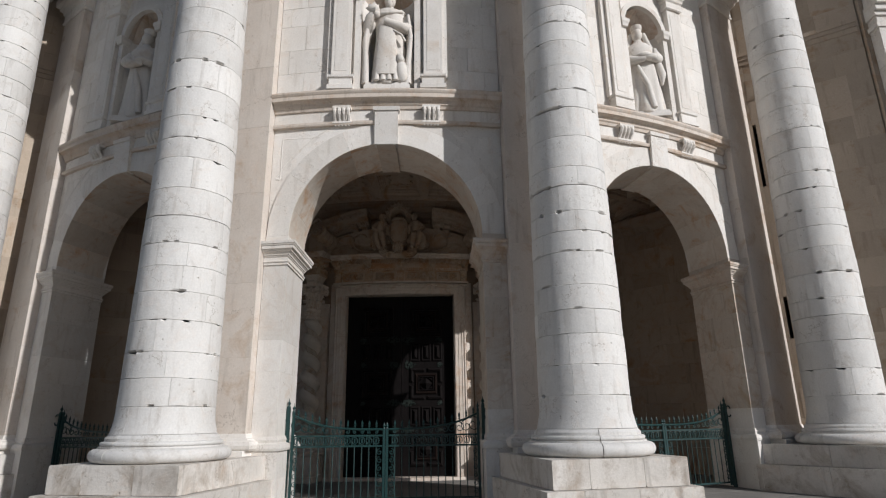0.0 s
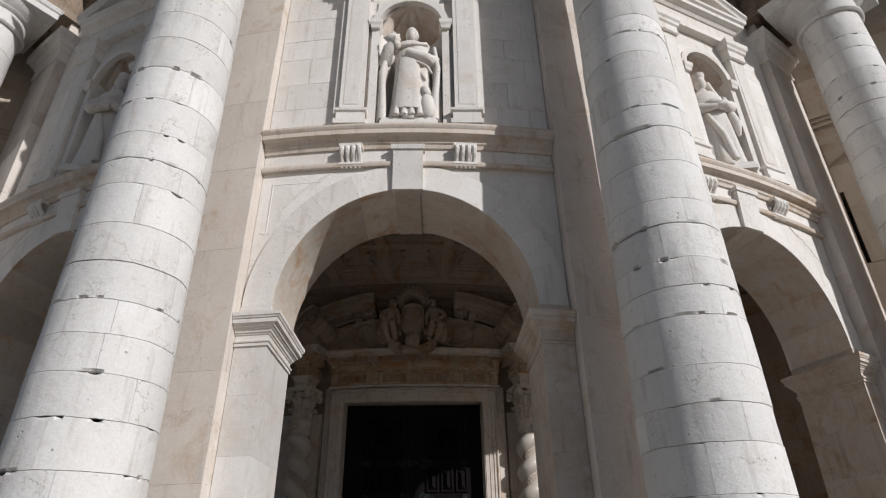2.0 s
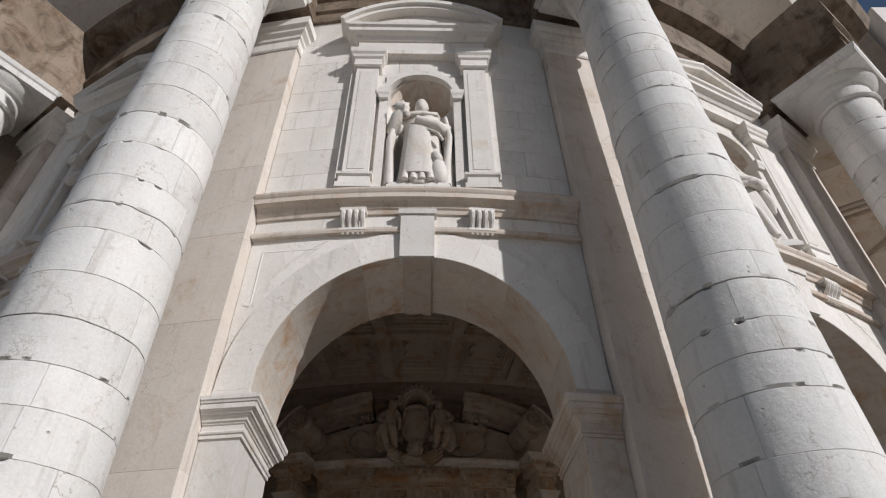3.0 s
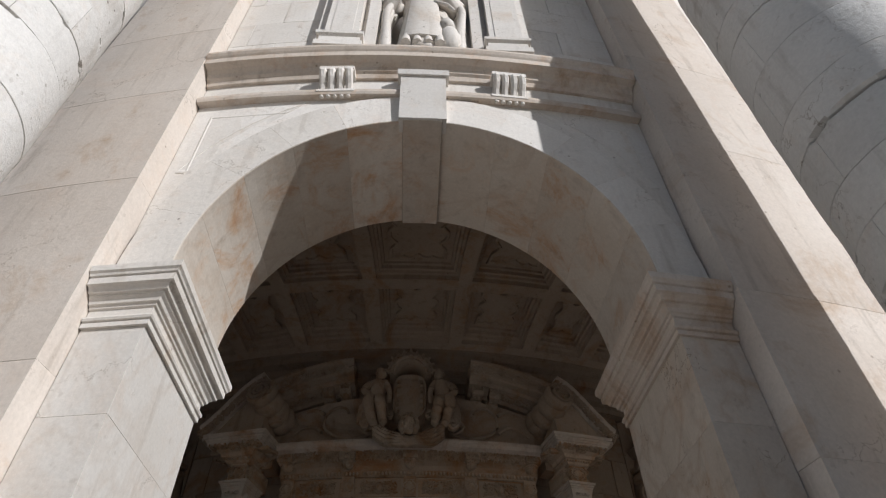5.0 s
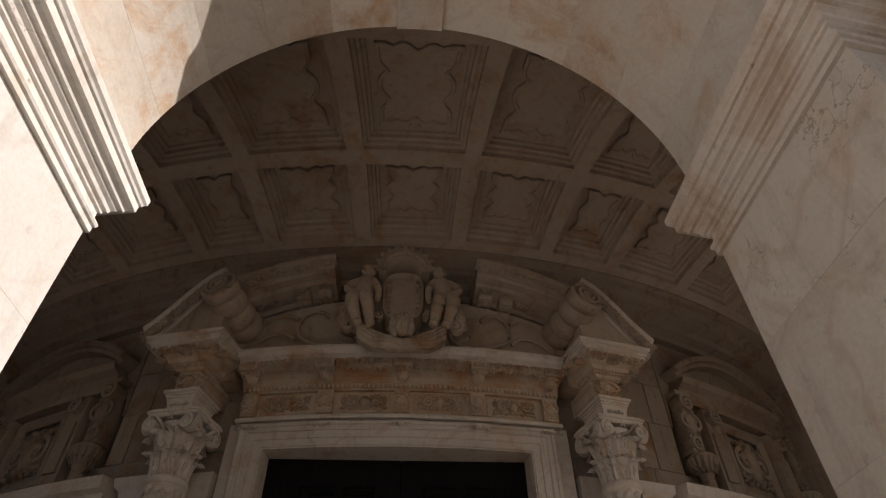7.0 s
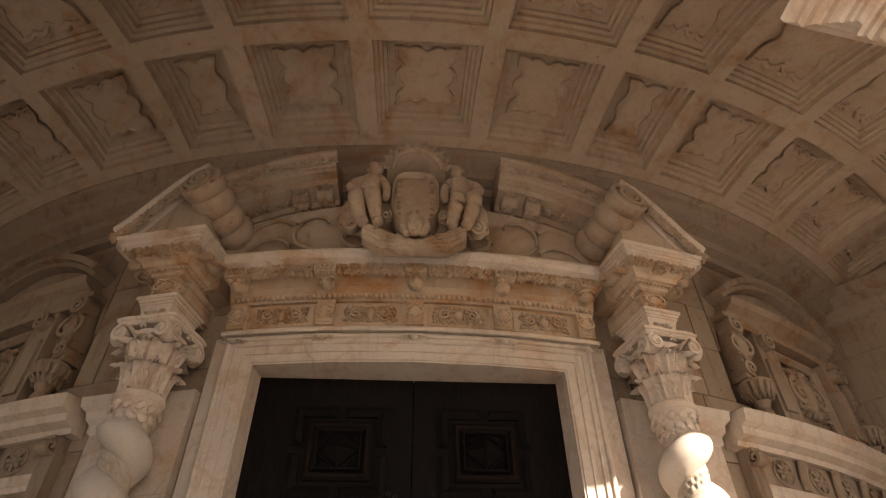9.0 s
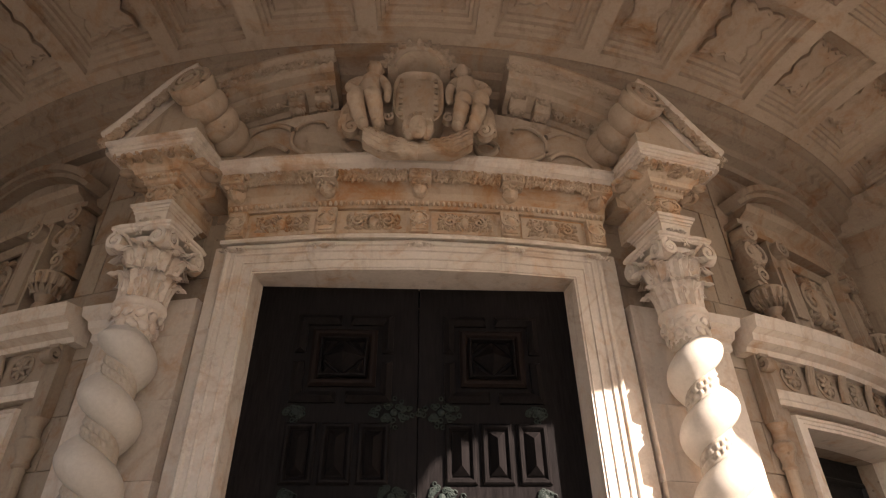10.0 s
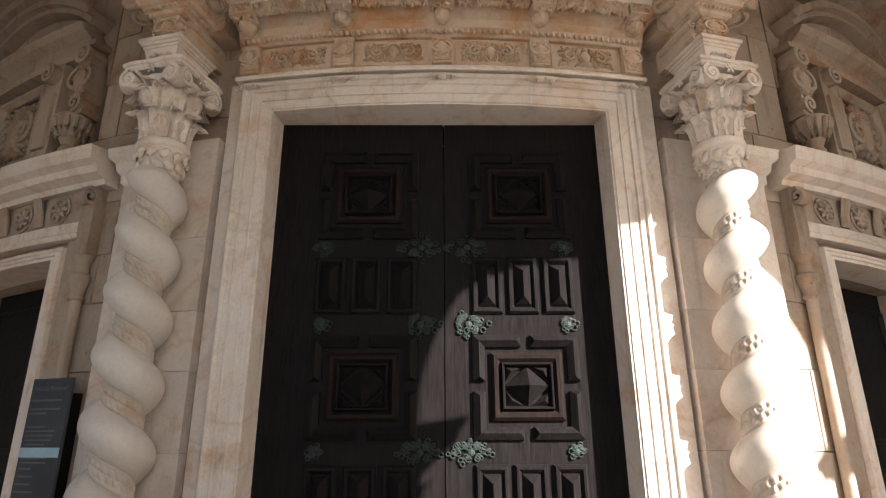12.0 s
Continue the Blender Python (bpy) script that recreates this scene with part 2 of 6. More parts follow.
def box(x0, x1, y0, y1, z0, z1, c=0.0):
    """A block with chamfered edges c."""
    if c <= 0:
        v = [(x, y, z) for x in (x0, x1) for y in (y0, y1) for z in (z0, z1)]
        return v, [(0, 1, 3, 2), (4, 6, 7, 5), (0, 4, 5, 1), (2, 3, 7, 6), (0, 2, 6, 4), (1, 5, 7, 3)]
    bm = bmesh.new()
    for x in (x0, x1):
        for y in (y0, y1):
            for z in (z0, z1):
                sx, sy, sz = (1 if x == x0 else -1), (1 if y == y0 else -1), (1 if z == z0 else -1)
                bm.verts.new((x + sx * c, y, z + 0 * sz)), bm.verts.new((x, y + sy * c, z)), bm.verts.new((x, y, z + sz * c))
    bmesh.ops.convex_hull(bm, input=bm.verts)
    bm.verts.index_update()
    out = [v.co.copy() for v in bm.verts], [tuple(v.index for v in f.verts) for f in bm.faces]
    bm.free()
    return out


def strip(rows, closed=False, caps=True):
    """Skin over equal rows of points."""
    n = len(rows[0])
    vs = [Vector(p) for r in rows for p in r]
    fs = []
    for i in range(len(rows) - 1):
        for j in range(n if closed else n - 1):
            k = (j + 1) % n
            fs.append((i * n + j, i * n + k, (i + 1) * n + k, (i + 1) * n + j))
    if caps and closed:
        fs.append(tuple(range(n)))
        fs.append(tuple((len(rows) - 1) * n + j for j in reversed(range(n))))
    return vs, fs


def sweep(profile, th0, th1, n=24):
    """A closed outline of (radius, z) carried along the arc."""
    return strip([[P(th0 + (th1 - th0) * i / n, r, z) for r, z in profile] for i in range(n + 1)], True)


def arcblock(th0, th1, r0, r1, z0, z1, n=3, c=0.008, face=1):
    """A curved ashlar with a chamfered face; face 1 looks out to the square, -1 into the building."""
    rf, rb = (r1, r0) if face > 0 else (r0, r1)
    s = -c if face > 0 else c
    dc = math.degrees(c / rf)
    rows = []
    for i in range(n + 1):
        f = i / n
        t = th0 + (th1 - th0) * f
        ti = th0 + dc + (th1 - th0 - 2 * dc) * f
        rows.append([P(t, rb, z0), P(t, rf + s, z0), P(ti, rf, z0 + c), P(ti, rf, z1 - c), P(t, rf + s, z1), P(t, rb, z1)])
    return strip(rows, True)


def lathe(profile, n=40, a0=0.0, a1=360.0, solid=False):
    rows = []
    full = abs(a1 - a0 - 360) < 1e-6
    for i in range(n + (0 if full else 1)):
        a = radians(a0 + (a1 - a0) * i / n)
        rows.append([(r * math.cos(a), r * math.sin(a), z) for r, z in profile])
    if full:
        rows.append(rows[0])
    v, f = strip(rows, False)
    if solid and not full:
        m = len(profile)
        f = f + [tuple(range(m)), tuple((len(rows) - 1) * m + j for j in reversed(range(m)))]
    return v, f


def collar(profile, path, caps=True):
    """Moulding: profile of (offset, z); path(offset) gives the plan points."""
    pts = [[Vector((p[0], p[1], z)) for p in path(d)] for d, z in profile]
    rows = [list(c) for c in zip(*pts)]
    return strip(rows, True, caps)


def ring(profile, hx, hy):
    """Rectangular moulding all round: profile of (offset, z) from bottom to top, filled above and below."""
    rows = [[(s * (hx + d), q * (hy + d), z) for s, q in ((-1, -1), (1, -1), (1, 1), (-1, 1))] for d, z in profile]
    return strip(rows, True)


def disc_prism(outline, y0, y1):
    """A flat outline in x, z given thickness along y."""
    return strip([[(x, y, z) for x, z in outline] for y in (y0, y1)], True)


def tube(points, r, n=8):
    """A round bar along points."""
    pts = [Vector(p) for p in points]
    rows = []
    for i, p in enumerate(pts):
        d = (pts[min(i + 1, len(pts) - 1)] - pts[max(i - 1, 0)]).normalized()
        u = d.cross(Vector((0.31, 0.23, 0.92)) if abs(d.z) < 0.9 else Vector((1, 0.1, 0))).normalized()
        w = d.cross(u)
        rr = r[i] if isinstance(r, (list, tuple)) else r
        rows.append([p + (u * math.cos(2 * math.pi * k / n) + w * math.sin(2 * math.pi * k / n)) * rr for k in range(n)])
    return strip(rows, True)


def ball(c, rx, ry, rz, n=10, m=14, seed=None, rough=0.0):
    rows = []
    for i in range(n + 1):
        a = math.pi * i / n
        row = []
        for j in range(m):
            b = 2 * math.pi * j / m
            v = Vector((math.sin(a) * math.cos(b), math.sin(a) * math.sin(b), math.cos(a)))
            k = 1 + (rough * noise.noise(v * 2.3 + Vector((seed or 0, 0, 0))) if rough else 0)
            row.append((c[0] + rx * v.x * k, c[1] + ry * v.y * k, c[2] + rz * v.z * k))
        rows.append(row)
    return strip(rows, True, False)


def rosette(r, y, petals=8, z=0.0, x=0.0):
    """Carved flower that faces -y."""
    shapes = [ball((x, y, z), r * 0.28, r * 0.25, r * 0.28, 5, 8)]
    for k in range(petals):
        a = 2 * math.pi * k / petals
        shapes.append(moved(ball((0, 0, 0), r * 0.36, r * 0.16, r * 0.2, 5, 8),
                            Matrix.Translation((x + r * 0.6 * math.cos(a), y, z + r * 0.6 * math.sin(a))) @ Matrix.Rotation(-a, 4, "Y")))
    return join(*shapes)


def scroll(cx, cz, r, turns, y0, y1, w, flip=1, start=90.0, n=40):
    """A flat spiral ribbon in x, z."""
    out, inn = [], []
    for i in range(n + 1):
        f = i / n
        a = radians(start) - flip * 2 * math.pi * turns * f
        ro = r * (1 - 0.82 * f)
        out.append((cx + ro * math.cos(a), cz + ro * math.sin(a)))
        ri = max(ro - w, 0.002)
        inn.append((cx + ri * math.cos(a), cz + ri * math.sin(a)))
    return strip([[(o[0], y0, o[1]), (i[0], y0, i[1]), (i[0], y1, i[1]), (o[0], y1, o[1])] for o, i in zip(out, inn)], True)


def leafy(w, h, depth, seed, n=14, y=0.0, x=0.0, z=0.0, size=0.22):
    """A tangle of carved leaves and scrolls that fills a panel and faces -y."""
    rnd = random.Random(seed)
    shapes = []
    n = round(n * 1.6)
    long = max(w, h) / min(w, h)
    for k in range(round(n * (1 + 0.5 * (long - 1)))):
        fx = (k + rnd.random()) / (n * (1 + 0.5 * (long - 1)))
        fz = rnd.uniform(-0.95, 0.95)
        s = rnd.uniform(0.6, 1.0) * min(w, h) * size
        ang = rnd.uniform(-1.4, 1.4)
        for side in (-1, 1):
            m = Matrix.Translation((x + side * min(fx, 0.94) * w * 0.5, y, z + fz * h * 0.5 * 0.85)) @ Matrix.Rotation(side * ang, 4, "Y")
            shapes.append(moved(ball((0, 0, 0), s, depth * rnd.uniform(0.6, 1.1), s * 0.36, 4, 7), m))
    if long < 3.5:
        for side in (-1, 1):
            shapes.append(scroll(x + side * w * 0.27, z, h * 0.3, 1.4, y - depth * 0.9, y + depth * 0.4, h * 0.08, side, 90, 22))
        shapes.append(ball((x, y, z), h * 0.2, depth * 1.3, h * 0.3, 6, 9))
    return join(*shapes)

# ---- ground and floors ----
def paving():
    g = 400.0
    ground = part("ground", ([(-g, -g, -0.02), (g, -g, -0.02), (g, g, -0.02), (-g, g, -0.02)], [(0, 1, 2, 3)]), PAVE)
    tagged(ground, "pale limestone paving of the square before the church", "ground", kind="structure")
    steps = thing("steps", "broad pale limestone steps that follow the curved front", "steps", kind="structure")
    for k in range(3):
        r1 = 15.6 - 0.38 * k
        part("step", sweep([(7.0, -0.02), (r1, -0.02), (r1, 0.105 + 0.14 * k - 0.03), (r1 + 0.03, 0.14 * (k + 1) - 0.025), (r1 + 0.02, 0.14 * (k + 1) - 0.004), (7.0, 0.14 * (k + 1) - 0.004 - 0.006 * (2 - k))], -52, 52, 60), PAVE, steps)
    floor = thing("floor", "worn limestone slabs on the floor of the porch", "floor", kind="structure")
    rnd = random.Random(5)
    for i in range(6):
        r0, r1 = 8.0 + i * 0.9, 8.9 + i * 0.9
        for k in range(-12, 12):
            w = 3.6
            t0 = k * w + (i % 2) * 1.8
            part("slab", arcblock(t0 + 0.02, t0 + w - 0.02, r0 + 0.004, r1 - 0.004, 0.35, FLOOR + rnd.uniform(-0.003, 0.003), 2, 0.004), PAVE, floor)


paving()

# ---- the curved front wall, bay by bay ----
PIL0, PIL1 = 9.2, 14.9        # a pilaster's two edges, from the axis of the middle bay
BAYS = (-24.1, 0.0, 24.1)
RP = 12.86                    # face of the pilasters


def B(c, u, r, z=0.0):
    """A point u metres beside the axis of a bay, measured square to that axis."""
    skew = math.degrees((RW - r) * 0.19 / r) * (1 if c > 1 else -1 if c < -1 else 0)
    return P(c + math.degrees(math.asin(u / r)) + skew, r, z)


def arch_pt(c, r, phi, rr):
    a = radians(phi)
    return B(c, r * math.cos(a), rr, ARCH_Z + r * math.sin(a))


def pierblock(c, s, u0, r0, r1, z0, z1, ch=0.0016):
    """A stone of a pier: one side is the reveal of the arch, the other runs into the pilaster."""
    rows = []
    for f in (0.0, 0.5, 1.0):
        row = []
        for r, z, g in ((r0, z0, 0), (r1 - ch, z0, 0), (r1, z0 + ch, ch), (r1, z1 - ch, ch), (r1 - ch, z1, 0), (r0, z1, 0)):
            a, b = B(c, s * (u0 + g), r, z), P(c + s * PIL0, r, z)
            row.append(a.lerp(b, f))
        rows.append(row)
    return strip(rows, True)


def bay(c, seed, names):
    rnd = random.Random(seed)
    wall = thing(names, "curved bay of white limestone ashlar with a round arch below a niche", "wall", kind="structure")
    half = ARCH_R * DEG
    # piers
    for s in (-1, 1):
        z = FLOOR
        hts = [0.44, 0.42, 0.55, 0.62, 0.50, 0.66, 0.70]
        for k, h in enumerate(hts):
            z1 = z + h if k < len(hts) - 1 else 4.19
            # Left piers get the white sunlit copy, right piers the brown shaded one.
            mat = (CREAM if s < 0 else SHADED_MARBLE) if k > 2 else LIME
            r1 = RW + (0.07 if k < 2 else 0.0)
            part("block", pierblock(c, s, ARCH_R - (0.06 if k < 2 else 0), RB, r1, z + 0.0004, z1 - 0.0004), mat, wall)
            z = z1

        def path(d, s=s, c=c):
            u = s * (ARCH_R - d)
            return [P(c + s * PIL0, RW + d), B(c, u, RW + d), B(c, u, (RW + RB) / 2), B(c, u, RB - d), P(c + s * (PIL0 + 1.5), RB - d), P(c + s * (PIL0 + 1.5), RB + 0.3)]
        # Left impost whiter as if in sun, right one browner as if in shade.
        part("impost", collar([(-0.05, 4.19), (0.02, 4.19), (0.02, 4.222), (0.010, 4.227), (0.030, 4.233), (0.036, 4.248), (0.030, 4.262), (0.010, 4.267), (0.010, 4.325), (0.024, 4.33), (0.026, 4.347), (0.042, 4.352), (0.048, 4.374), (0.066, 4.388), (0.068, 4.402),
                               (0.088, 4.406), (0.092, 4.42), (0.108, 4.438), (0.128, 4.444), (0.130, 4.49), (0.120, 4.494), (0.140, 4.50), (0.145, 4.515), (0.158, 4.528), (0.16, 4.57), (-0.05, 4.57)], path), LIME if s < 0 else WEATH, wall)
        part("springer", pierblock(c, s, ARCH_R, RB, RW, 4.571, 4.70), CREAM if s < 0 else SHADED_MARBLE, wall)
        part("plinth_moulding", collar([(-0.05, 1.26), (0.09, 1.26), (0.10, 1.30), (0.09, 1.35), (0.03, 1.38), (0.04, 1.42), (0.02, 1.47), (-0.05, 1.47)], path), LIME, wall)
    # voussoirs
    n = 11
    cuts = [16.8 * k for k in range(6)] + [96.0 + 16.8 * k for k in range(6)]
    for k in range(n):
        p0, p1 = cuts[k] + 0.02, cuts[k + 1] - 0.02
        key = k == n // 2
        ri, ro = (ARCH_R - 0.035, 2.02) if key else (ARCH_R, 2.02)
        rf = RW + (0.03 if key else 0.0)
        rows = []
        for i in range(6):
            p = p0 + (p1 - p0) * i / 5
            rows.append([arch_pt(c, ri, p, RB), arch_pt(c, ri, p, rf - 0.006), arch_pt(c, ri + 0.006, p, rf), arch_pt(c, ro, p, rf), arch_pt(c, ro, p, RB)])
        vs = part("voussoir", strip(rows, True), VOUSS, wall)
        # Sunlight painted in: outward faces turn white, soffits keep the shaded tan.
        vs.data.materials.append(LIME)
        for poly in vs.data.polygons:
            out = Vector((poly.center.x - CX, poly.center.y - CY, 0)).normalized()
            poly.material_index = 1 if poly.normal.dot(out) > 0.9 else 0
    # spandrels
    for s in (-1, 1):
        rows = []
        for i in range(13):
            p = 90 * i / 12
            a = radians(p)
            x, zz = 2.02 * math.cos(a), 2.02 * math.sin(a)
            k = min(PIL0 / DEG / max(math.cos(a), 1e-6), 2.04 / max(math.sin(a), 1e-6))
            X, Z = k * math.cos(a), k * math.sin(a)
            q = [P(c + s * DEG * x, RB, ARCH_Z + zz), P(c + s * DEG * x, RW - 0.03, ARCH_Z + zz), P(c + s * DEG * X, RW - 0.03, ARCH_Z + Z), P(c + s * DEG * X, RB, ARCH_Z + Z)]
            rows.append(q)
        part("spandrel", strip(rows, True), LIME, wall)
        # raised border of the sunk corner panel
        u0, u1 = 1.18, 1.88
        pts = [(u1, 5.72), (u1, 6.52), (u0, 6.52)]
        for i in range(9):
            a = radians(62 - 34 * i / 8)
            pts.append((2.22 * math.cos(a), ARCH_Z + 2.22 * math.sin(a)))
        def edge(d):
            mx, mz = sum(p[0] for p in pts) / len(pts), sum(p[1] for p in pts) / len(pts)
            return [(mx + (x - mx) * (1 - d), mz + (z - mz) * (1 - d)) for x, z in pts]
        rows = [[P(c + s * DEG * x, r, z) for x, z in edge(d)] for d, r in ((0, RW - 0.035), (0, RW - 0.027), (0.02, RW - 0.024), (0.05, RW - 0.024), (0.07, RW - 0.028))]
        part("spandrel_panel", strip(rows, True), LIME, wall)
    a, b = c - PIL0, c + PIL0
    part("band", sweep([(RB, 6.73), (RW - 0.01, 6.73), (RW - 0.01, 7.02), (RB, 7.02)], a, b), LIME, wall)
    part("string_course", sweep([(RW - 0.1, 6.70), (RW + 0.035, 6.70), (RW + 0.045, 6.73), (RW + 0.045, 6.765), (RW + 0.01, 6.78), (RW - 0.1, 6.78)], a, b), WEATH, wall)
    part("cornice", sweep([(RB, 7.00), (RW + 0.02, 7.00), (RW + 0.035, 7.05), (RW + 0.06, 7.07), (RW + 0.07, 7.12), (RW + 0.10, 7.15), (RW + 0.17, 7.16),
                           (RW + 0.17, 7.23), (RW + 0.185, 7.25), (RW + 0.20, 7.28), (RW + 0.20, 7.31), (RW + 0.02, 7.335), (RB, 7.335)], a, b, 30), WEATH, wall)
    part("keystone", join(sweep([(RW - 0.1, 6.30), (RW + 0.05, 6.30), (RW + 0.085, 6.93), (RW - 0.1, 6.93)], c - 0.92, c + 0.92, 3),
                          sweep([(RW - 0.1, 6.93), (RW + 0.11, 6.93), (RW + 0.12, 7.0), (RW - 0.1, 7.0)], c - 1.05, c + 1.05, 3)), CREAM, wall)
    for s in (-1, 1):
        br = part("bracket", box(-0.16, 0.16, -0.13, 0.02, 0.0, 0.05, 0.008), LIME, wall, m=cm(c + s * 3.55, RW, 6.98))
        for k in range(4):
            x = -0.12 + k * 0.08
            part("reed", tube([(x, -0.02, -0.20), (x, -0.05, -0.15), (x, -0.10, -0.10), (x, -0.125, -0.05), (x, -0.11, 0.0)], 0.034, 7), LIME, br)
        part("drop_plate", box(-0.17, 0.17, -0.05, 0.01, -0.25, -0.215, 0.005), LIME, br)
        for k in range(5):
            part("drop", lathe([(0.0, -0.300), (0.016, -0.298), (0.022, -0.285), (0.014, -0.25), (0.0, -0.25)], 8), LIME, br, m=pose(-0.12 + 0.06 * k, -0.012, 0), smooth=True)
    # ashlar beside and over the niche
    z = 7.335
    row = 0
    nh = math.degrees(0.52 / RW)
    while z < 11.75:
        h = rnd.uniform(0.40, 0.58)
        z1 = min(z + h, 11.78)
        if 11.78 - z1 < 0.25:
            z1 = 11.78
        cuts = [c - PIL0, c + PIL0]
        if z < 10.05:
            z1 = 10.05 if 10.05 - z1 < 0.2 else z1
            spans = [(c - PIL0, c - nh), (c + nh, c + PIL0)]
        else:
            spans = [(c - PIL0, c + PIL0)]
        for a0, b0 in spans:
            m = max(2, round((b0 - a0) / 4.4))
            ed = [a0] + [a0 + (b0 - a0) * (i + 0.25 + 0.5 * ((row + 1) % 2) * 0.8) / m for i in range(m)] + [b0]
            ed = [e for i, e in enumerate(ed) if i == 0 or e - ed[i - 1] > 0.4]
            for e0, e1 in zip(ed, ed[1:]):
                part("block", arcblock(e0 + 0.004, e1 - 0.004, RB + 0.5, RW + rnd.uniform(-0.002, 0.002), z + 0.001, z1 - 0.001, 3, 0.0026), LIME, wall)
        z = z1
        row += 1
    part("core", sweep([(RB, 7.3), (RW - 0.62, 7.3), (RW - 0.62, 12.0), (RB, 12.0)], c - PIL0, c + PIL0), LIME, wall)
    return wall


for _c, _n in zip(BAYS, ("wall_west", "wall_middle", "wall_east")):
    bay(_c, 11 + int(_c), _n)


def pilaster(c, seed):
    rnd = random.Random(seed)
    th0, th1 = (c - 2.82, c + 2.82) if abs(c) < 20 else sorted((c - math.copysign(2.82, c), c + math.copysign(1.7, c)))
    p = thing("pilaster", "flat pinkish limestone pilaster behind a column", "pilaster", kind="structure", group="pilasters of the front")
    z = 1.47
    while z < 10.8:
        z1 = z + rnd.uniform(1.1, 1.9)
        if 10.8 - z1 < 0.7:
            z1 = 10.8
        part("block", arcblock(th0, th1, RB, RP, z + 0.0006, z1 - 0.0006, 4, 0.002), PINK, p)
        z = z1
    z = FLOOR
    for k, h in enumerate((0.44, 0.42)):
        part("block", arcblock(th0 - 0.3, th1 + 0.3, RB, RP + 0.16, z + 0.002, z + h - 0.002, 4, 0.01), LIME, p)
        z += h
    def path(d):
        o = DEG * d
        return [P(th0 - o, RB + 0.5), P(th0 - o, RP + d), P(c, RP + d), P(th1 + o, RP + d), P(th1 + o, RB + 0.5)]
    part("base", collar([(-0.1, 1.27), (0.12, 1.27), (0.15, 1.30), (0.16, 1.35), (0.14, 1.40), (0.09, 1.42), (0.08, 1.44), (0.03, 1.46), (0.012, 1.52), (-0.1, 1.52)], path), LIME, p)
    part("capital", collar([(-0.1, 10.75), (0.02, 10.75), (0.04, 10.78), (0.02, 10.82), (0.02, 11.0), (0.05, 11.03), (0.06, 11.08), (0.12, 11.14), (0.13, 11.2), (0.19, 11.24), (0.20, 11.40), (-0.1, 11.40)], path), LIME, p)
    part("block", arcblock(th0, th1, RB, RP, 11.4, 11.78, 4, 0.01), PINK, p)


for _c in (-36.15, -12.05, 12.05, 36.15):
    pilaster(_c, 40 + int(_c))


